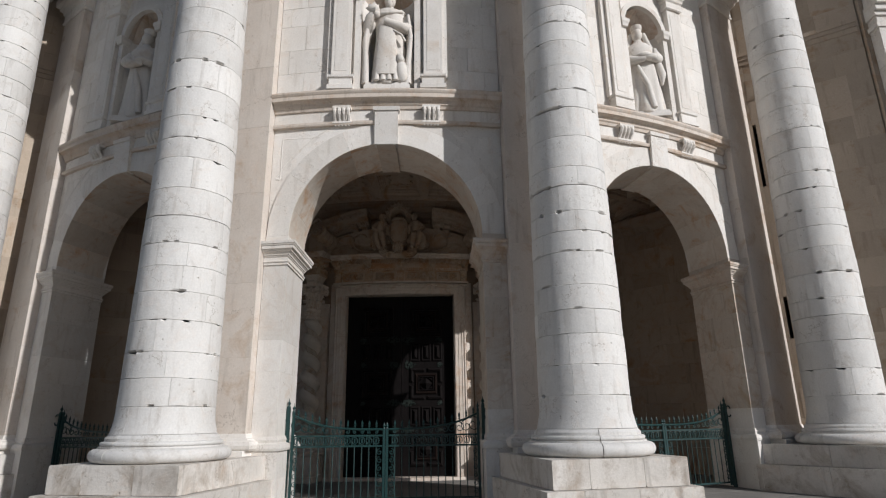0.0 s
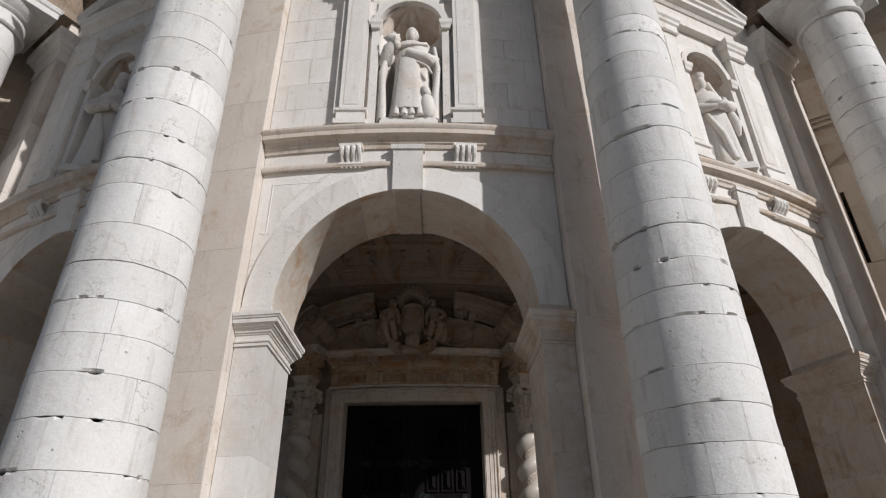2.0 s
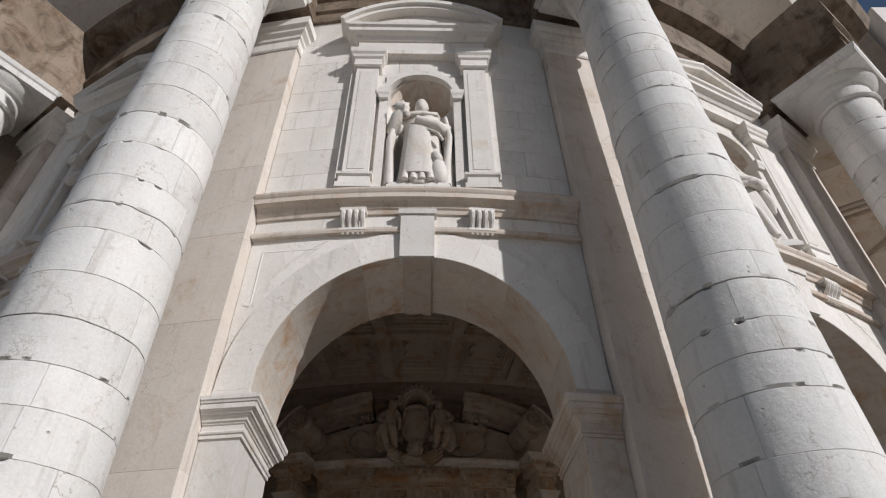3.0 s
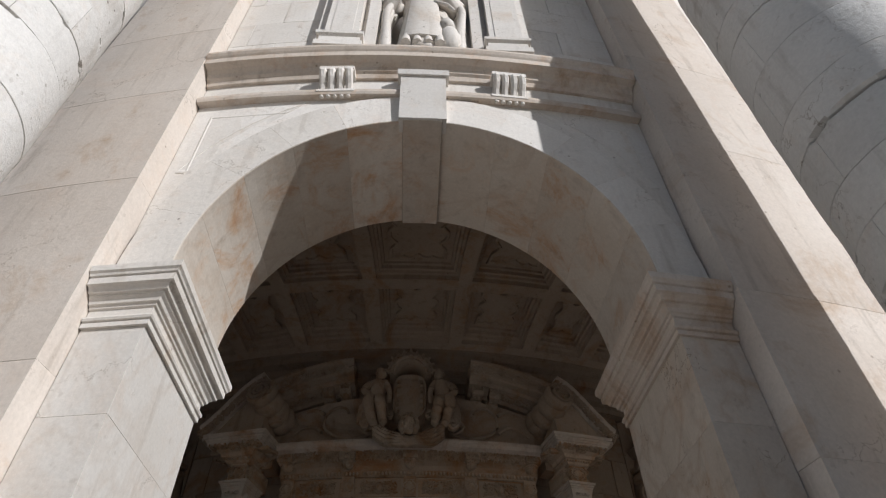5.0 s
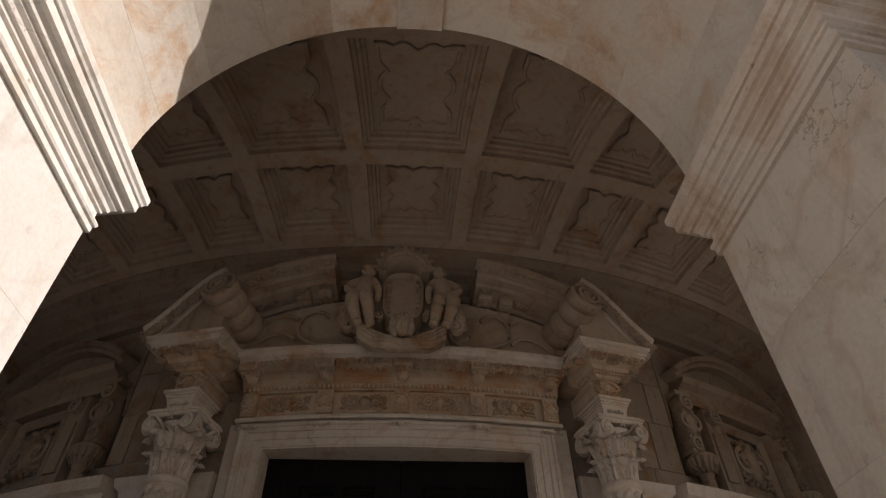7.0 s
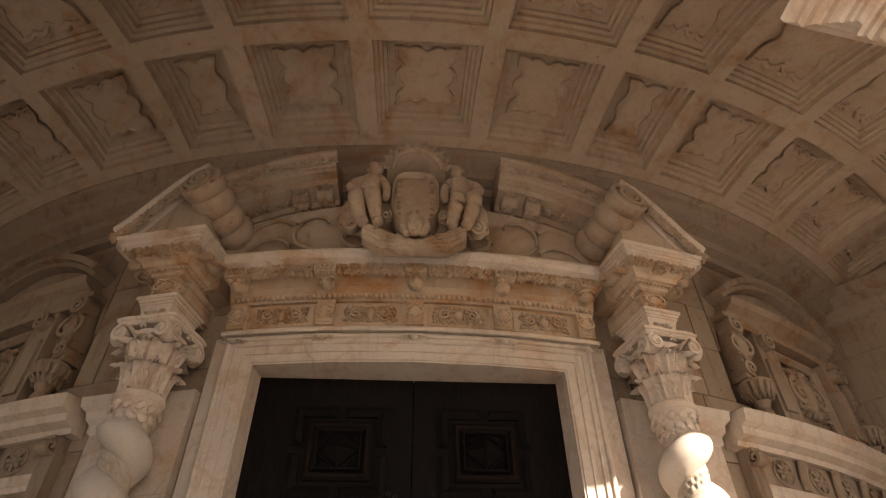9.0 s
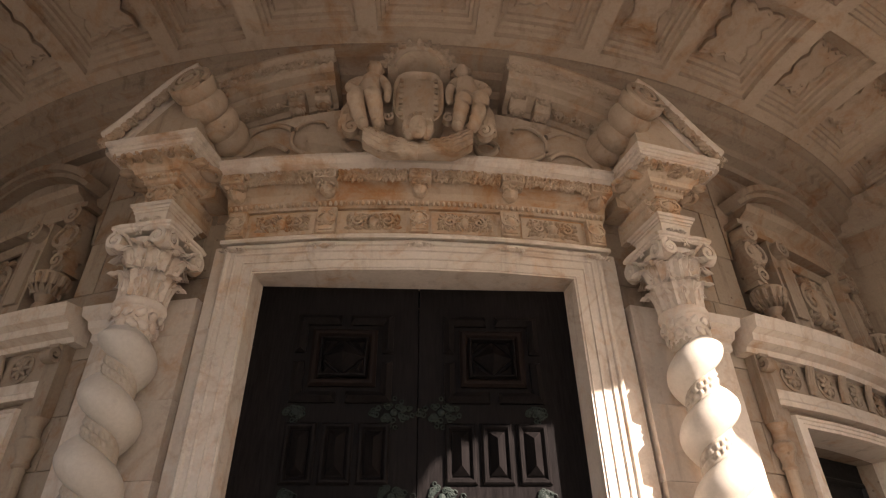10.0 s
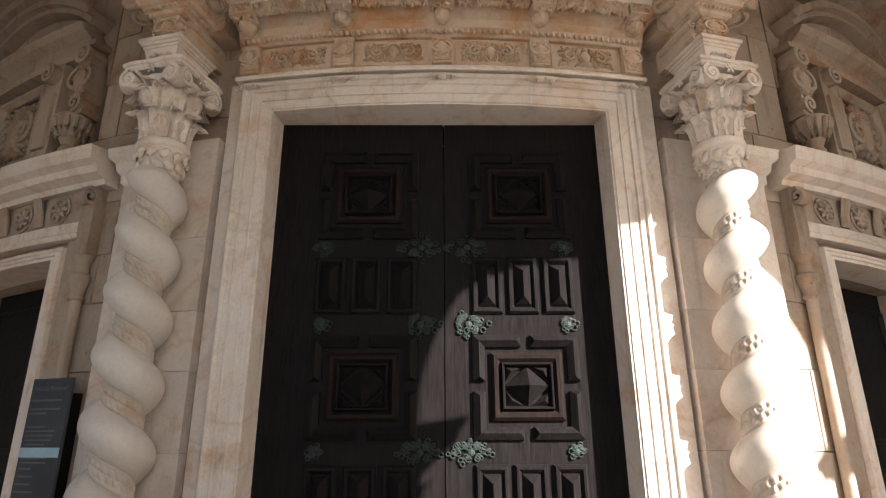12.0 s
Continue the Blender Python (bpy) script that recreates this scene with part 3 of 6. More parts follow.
# ---- the great columns ----
def column(m, seed, first=None):
    rnd = random.Random(seed)
    col = thing("column", "giant white limestone column of worn drums on a stepped pedestal", "column", m, group="giant columns of the front")
    hx = 0.98
    # pedestal
    for cuts, half, y0, lo, hi in (((-1.02, -0.30, 0.42, 1.02), 1.02, -1.0, FLOOR - 0.46, 0.40), ((-1.02, -0.55, 0.15, 1.02), 1.02, -1.0, 0.404, 0.86), ((-0.90, -0.42, 0.30, 0.90), 0.90, -0.90, 0.864, 1.20)):
        for a, b in zip(cuts, cuts[1:]):
            for c0, c1 in ((y0, 0.30 if a > -0.4 else 0.05), (0.304 if a > -0.4 else 0.054, 1.25)):
                sh = box(a + 0.002, b - 0.002, c0, c1, lo, hi - 0.002, 0.014)
                part("pedestal_block", ([Vector(v) + Vector((noise.noise(Vector(v) * 5 + Vector((seed, 0, 0))), noise.noise(Vector(v) * 5 + Vector((0, seed, 4))), 0)) * 0.006 for v in sh[0]], sh[1]), PEDESTAL, col)
    prof = [(0.0, 1.203), (0.80, 1.203)]
    for k in range(9):
        a = radians(-90 + 180 * k / 8)
        prof.append((0.80 + 0.085 * math.cos(a), 1.29 + 0.085 * math.sin(a)))
    prof += [(0.78, 1.378), (0.78, 1.40)]
    for k in range(7):
        a = radians(-90 + 180 * k / 6)
        prof.append((0.735 + 0.03 * math.cos(a), 1.43 + 0.03 * math.sin(a)))
    prof += [(0.715, 1.462), (0.715, 1.50), (0.68, 1.54), (0.0, 1.54)]
    for k in range(3):
        part("base", lathe(prof, 16, 120 * k + 17.4, 120 * (k + 1) + 16.6, True), DRUM, col, smooth=True)
    # shaft
    z, top = 1.542, 10.95
    def rad(zz):
        f = (zz - 1.5) / 9.5
        return 0.632 - 0.135 * f + (0.045 * (1 - min(1, (zz - 1.54) / 0.25)) ** 2)
    while z < top - 0.01:
        h = rnd.uniform(0.30, 0.50)
        z1 = z + h
        if top - z1 < 0.28:
            z1 = top
        g = rnd.choice((0.0010, 0.0014, 0.0020, 0.0032))
        bev = 0.004
        zs = [z + g, z + g + 0.003, z + 0.03, z + h * 0.5, z1 - 0.03, z1 - g - 0.003, z1 - g]
        ins = [bev, 0, 0, 0, 0, 0, bev]
        pr = [(0.2, zs[0])] + [(rad(q) - i, q) for q, i in zip(zs, ins)] + [(0.2, zs[-1])]
        off = rnd.uniform(0, 360)
        cuts = [off, off + rnd.uniform(100, 150), off + rnd.uniform(210, 270), off + 360]
        dx, dy = rnd.uniform(-0.004, 0.004), rnd.uniform(-0.004, 0.004)
        for a0, a1 in zip(cuts, cuts[1:]):
            w = 0.12
            sh = lathe(pr, max(14, round((a1 - a0) / 2.2)), a0 + w, a1 - w, True)
            for i, v in enumerate(sh[0]):
                v = Vector(v)
                edge = min(abs(v.z - z), abs(v.z - z1))
                if edge < 0.003 + g and math.hypot(v.x, v.y) > 0.3:
                    chip = max(0.0, noise.noise(Vector((v.x * 4, v.y * 4, round(z if abs(v.z - z) < abs(v.z - z1) else z1, 2) * 9)) + Vector((seed * 3.1, 5, 0))) - 0.30) * 0.07 + max(0.0, noise.noise(v * 8 + Vector((seed, 9, 0))) - 0.36) * 0.26
                    v.z += min(0.016, chip * 0.4) * (1 if abs(v.z - z) < abs(v.z - z1) else -1)
                    kk = 1 - min(chip, 0.034) / 0.6
                    v.x, v.y = v.x * kk, v.y * kk
                if math.hypot(v.x, v.y) > 0.3:
                    zj = z if abs(v.z - z) < abs(v.z - z1) else z1
                    if z > 1.6 and 1.6 < zj < top - 0.1:
                        fade = max(0.0, 1 - abs(v.z - zj) / 0.12)
                        v.z += fade * (0.009 * noise.noise(Vector((v.x * 3.4, v.y * 3.4, round(zj, 3) * 7 + seed))) + 0.004 * noise.noise(Vector((v.x * 13, v.y * 13, round(zj, 3) * 5 + seed))))
                q = noise.noise(v * 2.1 + Vector((seed * 7.3, 0, 0))) * 0.006 + noise.noise(v * 9 + Vector((seed, 3, 0))) * 0.003
                rr = math.hypot(v.x, v.y)
                k = (rr + (q if rr > 0.3 else 0)) / rr
                sh[0][i] = Vector((v.x * k + dx, v.y * k + dy, v.z))
            part("drum", sh, DRUM, col, smooth=22)
        z = z1
    cap = [(0.0, 10.95), (0.55, 10.95), (0.58, 10.98), (0.58, 11.02), (0.53, 11.05), (0.53, 11.28), (0.57, 11.30), (0.60, 11.33), (0.57, 11.36), (0.60, 11.38), (0.70, 11.46), (0.73, 11.53), (0.0, 11.53)]
    part("capital", lathe(cap, 48), DRUM, col, smooth=True)
    part("abacus", ring([(0, 11.53), (0, 11.66), (0.03, 11.69), (0.05, 11.78)], 0.76, 0.76), DRUM, col)
    return col


RC = 13.87
COLS = [(-36.15, RC), (-11.9, RC + 0.03), (12.05, RC), (35.7, RC)]
for _i, (_t, _r) in enumerate(COLS):
    column(cm(_t, _r), 3 + _i)


# ---- main entablature ----
def entablature():
    e = thing("entablature", "sooted limestone entablature that breaks forward over the columns", "entablature", kind="structure")
    prof = [(RB, 11.78), (RW + 0.05, 11.78), (RW + 0.05, 12.05), (RW + 0.10, 12.08), (RW + 0.10, 12.4), (RW + 0.2, 12.46), (RW + 0.2, 13.3), (RW + 0.5, 13.4), (RW + 0.7, 13.7), (RB, 13.7)]
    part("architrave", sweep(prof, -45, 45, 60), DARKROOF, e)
    for t, r in COLS:
        w = 3.2
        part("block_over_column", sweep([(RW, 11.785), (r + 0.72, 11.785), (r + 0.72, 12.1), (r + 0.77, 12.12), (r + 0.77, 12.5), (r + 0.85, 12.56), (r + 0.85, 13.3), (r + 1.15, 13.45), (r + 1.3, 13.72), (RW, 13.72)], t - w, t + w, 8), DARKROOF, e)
    part("frieze_wall", sweep([(RB, 13.7), (RW + 0.15, 13.7), (RW + 0.15, 15.2), (RW + 1.6, 15.5), (RW + 1.9, 15.9), (RB, 15.9)], -47, 47, 60), LIME, e)
    part("attic", sweep([(RB, 15.9), (RW, 15.9), (RW, 22.0), (RB, 22.0)], -47, 47, 40), LIME, e)
    return e


entablature()

# ---- porch: wall of the doors, end walls, vault ----
RIBS = (-42.0, -36.0, -29.4, -23.4, -16.4, -10.6, -3.6, 3.6, 10.6, 16.4, 23.4, 29.4, 36.0, 42.0)


def zv(r):
    """Underside of the vault's ribs."""
    return 7.06 - 0.34 * ((r - 9.85) / 1.5) ** 2


def vault():
    V, F = [], []

    def add(shape):
        o = len(V)
        V.extend(shape[0])
        F.extend(tuple(i + o for i in f) for f in shape[1])

    def patch(t0, t1, r0, r1, rings, fill=True):
        """Nested steps of a coffer; rings are (inset in metres, height above the ribs)."""
        loops = []
        n = 6
        for d, dz in rings:
            q = []
            dt0 = math.degrees(d / ((r0 + r1) / 2))
            a0, a1, b0, b1 = t0 + dt0, t1 - dt0, r0 + d, r1 - d
            for i in range(n):
                q.append((a0 + (a1 - a0) * i / n, b0))
            for i in range(n):
                q.append((a1, b0 + (b1 - b0) * i / n))
            for i in range(n):
                q.append((a1 - (a1 - a0) * i / n, b1))
            for i in range(n):
                q.append((a0, b1 - (b1 - b0) * i / n))
            loops.append([P(t, r, zv(r) + dz) for t, r in q])
        s = strip(loops, True, False)
        add(s)
        if fill:
            d, dz = rings[-1]
            dt0 = math.degrees(d / ((r0 + r1) / 2))
            g = [[P(t0 + dt0 + (t1 - t0 - 2 * dt0) * i / 4, r0 + d + (r1 - r0 - 2 * d) * j / 4, zv(r0 + d + (r1 - r0 - 2 * d) * j / 4) + dz) for j in range(5)] for i in range(5)]
            add(strip(g, False))

    def cartouche(t, r, w, h, dz):
        """Raised shield with lobed edges."""
        pts = []
        lobed = w < 0.42
        q = 22
        for side in range(4):
            for i in range(q):
                f = -1 + 2 * i / q
                cut = 0.15 * math.exp(-(f / 0.16) ** 2) + 0.07 * math.exp(-((abs(f) - 0.55) / 0.10) ** 2) if side % 2 == 0 else 0.22 * math.exp(-((abs(f) - 0.38) / 0.16) ** 2) + 0.04
                if lobed:
                    cut = 0.24 * abs(math.sin(f * math.pi)) ** 2 if side % 2 else 0.14 * math.exp(-(f / 0.2) ** 2)
                e = 1 - cut
                x, y = ((f, -e), (e, f), (-f, e), (-e, -f))[side]
                pts.append((x * w / 2, y * h / 2))
        rows = []
        for s, d in ((1.0, 0.0), (1.0, -0.035), (0.98, -0.045), (0.90, -0.045), (0.87, -0.022), (0.5, -0.018)):
            rows.append([P(t + math.degrees(x * s / r), r + y * s, zv(r + y * s) + dz + d) for x, y in pts])
        add(strip(rows, True, True))

    rows_r = ((8.74, 9.655), (9.845, 11.2), )
    hw = 0.095
    for t0, t1 in zip(RIBS, RIBS[1:]):
        for r0, r1 in rows_r:
            rm = (r0 + r1) / 2
            e = math.degrees(hw / rm)
            a, b = t0 + e, t1 - e
            patch(a, b, r0, r1, [(0, 0), (0, 0.07), (0.035, 0.074), (0.045, 0.11), (0.075, 0.114), (0.08, 0.165), (0.11, 0.17), (0.118, 0.20)])
            w = radians(b - a) * rm
            cartouche((a + b) / 2, rm + 0.02, w - 0.34, r1 - r0 - 0.33, 0.20)
            if w > 1.0:
                for q in (-1, 1):
                    for y in (r0 + 0.20, r1 - 0.20):
                        b0 = ball((q * 0.11, 0, 0), 0.075, 0.045, 0.03, 4, 8)
                        add(([P((a + b) / 2 + math.degrees(v[0] / rm), y + v[1], zv(y) + 0.19 + v[2]) for v in b0[0]], b0[1]))
        # ring ribs between the rows
        for r0, r1 in ((8.6, 8.74), (9.655, 9.845), (11.2, RB + 0.05)):
            g = [[P(t0 + (t1 - t0) * i / 4, r, zv(r)) for r in (r0, (r0 + r1) / 2, r1)] for i in range(5)]
            add(strip(g, False))
    for t in RIBS:
        for r0, r1 in rows_r:
            rm = (r0 + r1) / 2
            e = math.degrees(hw / rm)
            g = [[P(t + e * k, r0 + (r1 - r0) * j / 6, zv(r0 + (r1 - r0) * j / 6)) for j in range(7)] for k in (-1, 1)]
            add(strip(g, False))
    # roof slab over it
    add(sweep([(7.9, 7.45), (RB + 0.1, 7.45), (RB + 0.1, 7.9), (7.9, 7.9)], -45, 45, 30))
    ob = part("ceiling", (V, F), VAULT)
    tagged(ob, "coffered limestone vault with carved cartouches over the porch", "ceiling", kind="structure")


vault()

DOOR_W, DOOR_Z = 1.28, 4.66     # half width and head of the middle doorway
SIDE = 30.0                     # axis of the side doorways
SIDE_W, SIDE_Z = 0.93, 3.58


def door_wall():
    w = thing("wall_north", "warm limestone ashlar wall with three doorways", "wall", kind="structure")
    rnd = random.Random(9)
    z = FLOOR
    dh, sh = math.degrees(DOOR_W / RD), math.degrees(SIDE_W / RD)
    while z < 6.75:
        z1 = z + rnd.uniform(0.42, 0.6)
        for stop in (SIDE_Z, 4.44, DOOR_Z, 6.40, 6.78):
            if z < stop and abs(stop - z1) < 0.26:
                z1 = stop
            elif z < stop < z1:
                z1 = stop
        spans = [(-44.0, 44.0)]
        holes = []
        if z < DOOR_Z - 0.01:
            holes.append((-dh - 0.5, dh + 0.1))
        if z < SIDE_Z - 0.01:
            holes += [(-SIDE - sh, -SIDE + sh), (SIDE - sh, SIDE + sh)]
        deep = 4.43 < z < 6.39
        if deep:
            for q in (-1, 1):
                for e0, e1 in ((q * SIDE - 8, q * SIDE - 3), (q * SIDE - 3, q * SIDE + 4), (q * SIDE + 4, q * SIDE + 8)):
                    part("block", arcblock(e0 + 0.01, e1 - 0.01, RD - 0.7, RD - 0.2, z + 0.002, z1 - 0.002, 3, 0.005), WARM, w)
            holes += [(-SIDE - 8, -SIDE + 8), (SIDE - 8, SIDE + 8)]
        cuts = [-44.0] + sorted(x for h in holes for x in h) + [44.0]
        for a, b in zip(cuts[::2], cuts[1::2]):
            m = max(1, round((b - a) / 5.5))
            ed = [a] + sorted(a + (b - a) * (i + rnd.uniform(0.25, 0.75)) / m for i in range(m) if m > 1 or b - a > 4) + [b]
            for e0, e1 in zip(ed, ed[1:]):
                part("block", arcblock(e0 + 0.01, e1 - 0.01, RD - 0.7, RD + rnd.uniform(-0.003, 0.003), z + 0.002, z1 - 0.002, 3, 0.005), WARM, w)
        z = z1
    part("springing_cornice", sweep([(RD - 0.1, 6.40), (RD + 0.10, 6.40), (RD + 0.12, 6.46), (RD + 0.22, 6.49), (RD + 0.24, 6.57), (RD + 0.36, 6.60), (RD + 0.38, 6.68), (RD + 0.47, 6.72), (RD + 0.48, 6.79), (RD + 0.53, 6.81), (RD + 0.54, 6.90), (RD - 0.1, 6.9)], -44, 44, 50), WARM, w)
    for s in (-1, 1):
        e = thing("wall_end", "plain limestone wall that closes the porch", "wall", kind="structure")
        z = FLOOR
        while z < 7.2:
            z1 = min(z + rnd.uniform(0.42, 0.6), 7.2)
            r = RD - 0.2
            while r < RB + 0.3:
                r1 = min(r + rnd.uniform(0.7, 1.2), RB + 0.4)
                a, b = sorted((s * 41.8, s * 44.5))
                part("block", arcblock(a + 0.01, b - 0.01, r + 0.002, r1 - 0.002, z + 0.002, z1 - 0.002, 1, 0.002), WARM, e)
                r = r1
            z = z1
        part("springing_cornice", strip([[P(s * (41.9 - math.degrees(d / r)), r, zz) for d, zz in ((-0.02, 6.42), (0.05, 6.45), (0.12, 6.58), (0.24, 6.66), (0.3, 6.8), (-0.02, 6.8))] for r in (RD, RD + 1.2, RB)], True), WARM, e)
    # Unseen black sheets added to keep the space behind the doors dark.
    b = thing("nave_dark_backing", "added black sheets that stand in for the darkness behind the doors", "wall", kind="structure")
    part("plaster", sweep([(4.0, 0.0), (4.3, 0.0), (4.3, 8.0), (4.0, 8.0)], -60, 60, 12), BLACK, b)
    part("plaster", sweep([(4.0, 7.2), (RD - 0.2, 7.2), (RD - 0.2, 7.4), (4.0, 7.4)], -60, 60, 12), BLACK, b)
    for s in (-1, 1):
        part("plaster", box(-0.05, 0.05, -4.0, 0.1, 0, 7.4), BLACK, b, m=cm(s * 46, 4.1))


door_wall()


def d_of(s):
    return Vector((s * 0.83, -0.56, 0))


def tower(s):
    """Flanking wall that runs forward from the last pilaster."""
    w = thing("wall_flank", "limestone ashlar wall of the corner tower beside the curved front", "wall", kind="structure")
    a = P(s * 38.3, 12.35 if s > 0 else 11.0)
    d = Vector((s * 0.83, -0.56, 0))
    nrm = Vector((-s * 0.56, -0.83, 0))
    rnd = random.Random(3)
    m = Matrix(((d.x, -nrm.x, 0, a.x), (d.y, -nrm.y, 0, a.y), (0, 0, 1, 0), (0, 0, 0, 1)))
    z = 0.0
    row = 0
    slits = ((3.2, 4.07), (6.55, 8.05))
    stops = [q for sl in slits for q in sl]
    while z < 20:
        z1 = z + rnd.uniform(0.42, 0.62)
        for q in stops:
            if z < q and z1 > q - 0.2:
                z1 = q
        slit = any(lo - 0.01 < z < hi - 0.01 for lo, hi in slits)
        part("block", box(-0.9, 0.505, -0.002, 0.8, z + 0.001, z1 - 0.001, 0.006), FLANK, w, m=m)
        x = 0.575 if slit else 0.507
        while x < 2.82:
            x1 = x + rnd.uniform(0.55, 1.2)
            x1 = 2.82 if 2.82 - x1 < 0.4 else x1
            part("block", box(x + 0.001, x1 - 0.001, -0.002 + rnd.uniform(-0.004, 0.004), 0.8, z + 0.001, z1 - 0.001, 0.007), FLANK, w, m=m)
            x = x1
        z = z1
        row += 1
    # Black board added behind the slits so that they read as dark depth.
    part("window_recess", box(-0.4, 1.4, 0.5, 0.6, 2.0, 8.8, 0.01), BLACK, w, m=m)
    for z0, z1, d in ((9.60, 9.72, 0.02), (9.724, 9.82, 0.035), (9.824, 9.92, 0.05)):
        part("moulding", box(-0.2, 2.78, -d, 0.3, z0, z1, 0.012), FLANK, w, m=m)
    c = a + d_of(s) * 2.86
    mm = Matrix.Translation(c) @ Matrix.Diagonal((s, 1, 1, 1))
    part("corner_pilaster", box(0.0, 0.10, -0.05, 1.2, 0.0, 12.0, 0.01), FLANK, w, m=mm)
    z = 0.0
    while z < 14.0:
        z1 = z + rnd.uniform(0.6, 0.9)
        # Sunlit corner in white stone, against the flank's shaded beige.
        part("corner_block", box(0.104, 5.0, -0.30, 1.2, z + 0.001, z1 - 0.001, 0.008), LIME, w, m=mm)
        z = z1
    for z0, z1, d in ((9.45, 9.55, 0.33), (9.72, 9.82, 0.34), (9.824, 9.95, 0.40), (9.954, 10.05, 0.46)):
        part("moulding", box(0.06, 5.0, -d, 1.0, z0, z1, 0.012), LIME, w, m=mm)


for _s in (-1, 1):
    tower(_s)

# ---- niches and statues on the front ----
def archplate(half, r, z0, z1, y0, y1):
    """A plate in x, z with a round-headed notch of radius r, springing at z0; reaches to half and z1."""
    rows = []
    for i in range(25):
        a = math.pi * i / 24
        x, z = r * math.cos(a), r * math.sin(a)
        k = min(half / max(abs(math.cos(a)), 1e-6), (z1 - z0) / max(math.sin(a), 1e-6))
        X, Z = k * math.cos(a), k * math.sin(a)
        rows.append([(x, y1, z0 + z), (x, y0, z0 + z), (X, y0, z0 + Z), (X, y1, z0 + Z)])
    return strip(rows, True)


def archring(r0, r1, z0, y0, y1, a0=0.0, a1=180.0, n=24, x0=0.0):
    rows = []
    for i in range(n + 1):
        a = radians(a0 + (a1 - a0) * i / n)
        rows.append([(x0 + r * math.cos(a), y, z0 + r * math.sin(a)) for r, y in ((r0, y1), (r0, y0), (r1, y0), (r1, y1))])
    return strip(rows, True)


def niche(c, pointed):
    m = cm(c, RW)
    f = thing("niche", "limestone niche framed by pilasters under a %s pediment" % ("triangular" if pointed else "segmental"), "niche", m, kind="structure")
    zs = 9.47
    shell = []
    for i in range(25):
        a = math.pi * i / 24
        shell.append([(0.50 * math.cos(a), 0.02 + 0.50 * math.sin(a), z) for z in (7.33, 8.0, 8.8, zs)])
    part("recess", strip(shell, False), LIME, f, smooth=True)
    dome = []
    for i in range(37):
        a = math.pi * i / 36
        row = []
        for j in range(13):
            b = math.pi / 2 * j / 12
            r = 0.50 * (1 - 0.13 * abs(math.sin(a * 5.5)) ** 0.6 * math.cos(b) * min(1, j / 2))
            row.append((r * math.cos(a) * math.cos(b), 0.02 + r * math.sin(a) * math.cos(b), zs + r * math.sin(b)))
        dome.append(row)
    part("shell", strip(dome, False), WEATH, f, smooth=True)
    part("head", archplate(0.53, 0.50, zs, 10.06, -0.02, 0.1), LIME, f)
    part("archivolt", archring(0.492, 0.60, zs, -0.07, 0.03), LIME, f)
    part("sill", box(-0.6, 0.6, -0.06, 0.46, 7.32, 7.37, 0.008), LIME, f)
    for s in (-1, 1):
        a, b = sorted((s * 0.49, s * 0.605))
        part("jamb", box(a, b, -0.06, 0.06, 7.37, 9.30, 0.006), LIME, f)
        part("impost", ring([(-0.02, 9.30), (0.0, 9.30), (0.012, 9.36), (0.03, 9.40), (0.035, 9.47)], 0.066, 0.09), LIME, f, m=pose(s * 0.548, -0.02, 0))
        x = s * 0.83
        part("pedestal", ring([(0.03, 7.335), (0.03, 7.42), (0.0, 7.44), (0.0, 7.55), (0.03, 7.57), (0.035, 7.61)], 0.20, 0.11), LIME, f, m=pose(x, -0.03, 0))
        part("pilaster", box(x - 0.17, x + 0.17, -0.115, 0.04, 7.61, 10.06, 0.006), LIME, f)
        part("pilaster_panel", box(x - 0.11, x + 0.11, -0.122, -0.10, 7.72, 9.95, 0.006), LIME, f)
        a, b = sorted((x + s * 0.17, x + s * 0.26))
        part("outer_strip", box(a, b, -0.05, 0.04, 7.61, 10.06, 0.005), LIME, f)
        part("capital", ring([(0.01, 10.06), (0.03, 10.08), (0.02, 10.12), (0.02, 10.24), (0.05, 10.27), (0.06, 10.32), (0.09, 10.36), (0.10, 10.46)], 0.19, 0.12), LIME, f, m=pose(x, -0.02, 0))
    part("architrave", box(-1.05, 1.05, -0.13, 0.05, 10.46, 10.56, 0.006), LIME, f)
    part("frieze", box(-1.03, 1.03, -0.09, 0.05, 10.56, 10.86, 0.004), LIME, f)
    part("cornice", ring([(0.0, 10.86), (0.03, 10.90), (0.05, 10.93), (0.13, 10.96), (0.14, 11.03), (0.18, 11.06), (0.19, 11.11)], 1.06, 0.12), LIME, f)
    if pointed:
        for s in (-1, 1):
            part("rake", strip([[(s * x, y, z + dz) for y, dz in ((0.05, 0.0), (-0.28, 0.0), (-0.30, 0.06), (-0.34, 0.10), (-0.34, 0.16), (0.05, 0.18))] for x, z in ((1.27, 11.1), (0.0, 11.62))], True), LIME, f)
        part("tympanum", disc_prism([(-1.1, 11.1), (1.1, 11.1), (0, 11.58)], -0.12, 0.05), LIME, f)
    else:
        R = 1.62
        zc = 11.12 + 0.56 - R
        half = math.degrees(math.acos((11.12 - zc) / R))
        part("rake", join(archring(R, R + 0.08, zc, -0.27, 0.05, 90 - half, 90 + half), archring(R + 0.08, R + 0.17, zc, -0.33, 0.05, 90 - half, 90 + half)), LIME, f)
        part("tympanum", disc_prism([(R * math.cos(radians(90 - half + 2 * half * i / 20)), zc + R * math.sin(radians(90 - half + 2 * half * i / 20))) for i in range(21)], -0.12, 0.05), LIME, f)
    return f


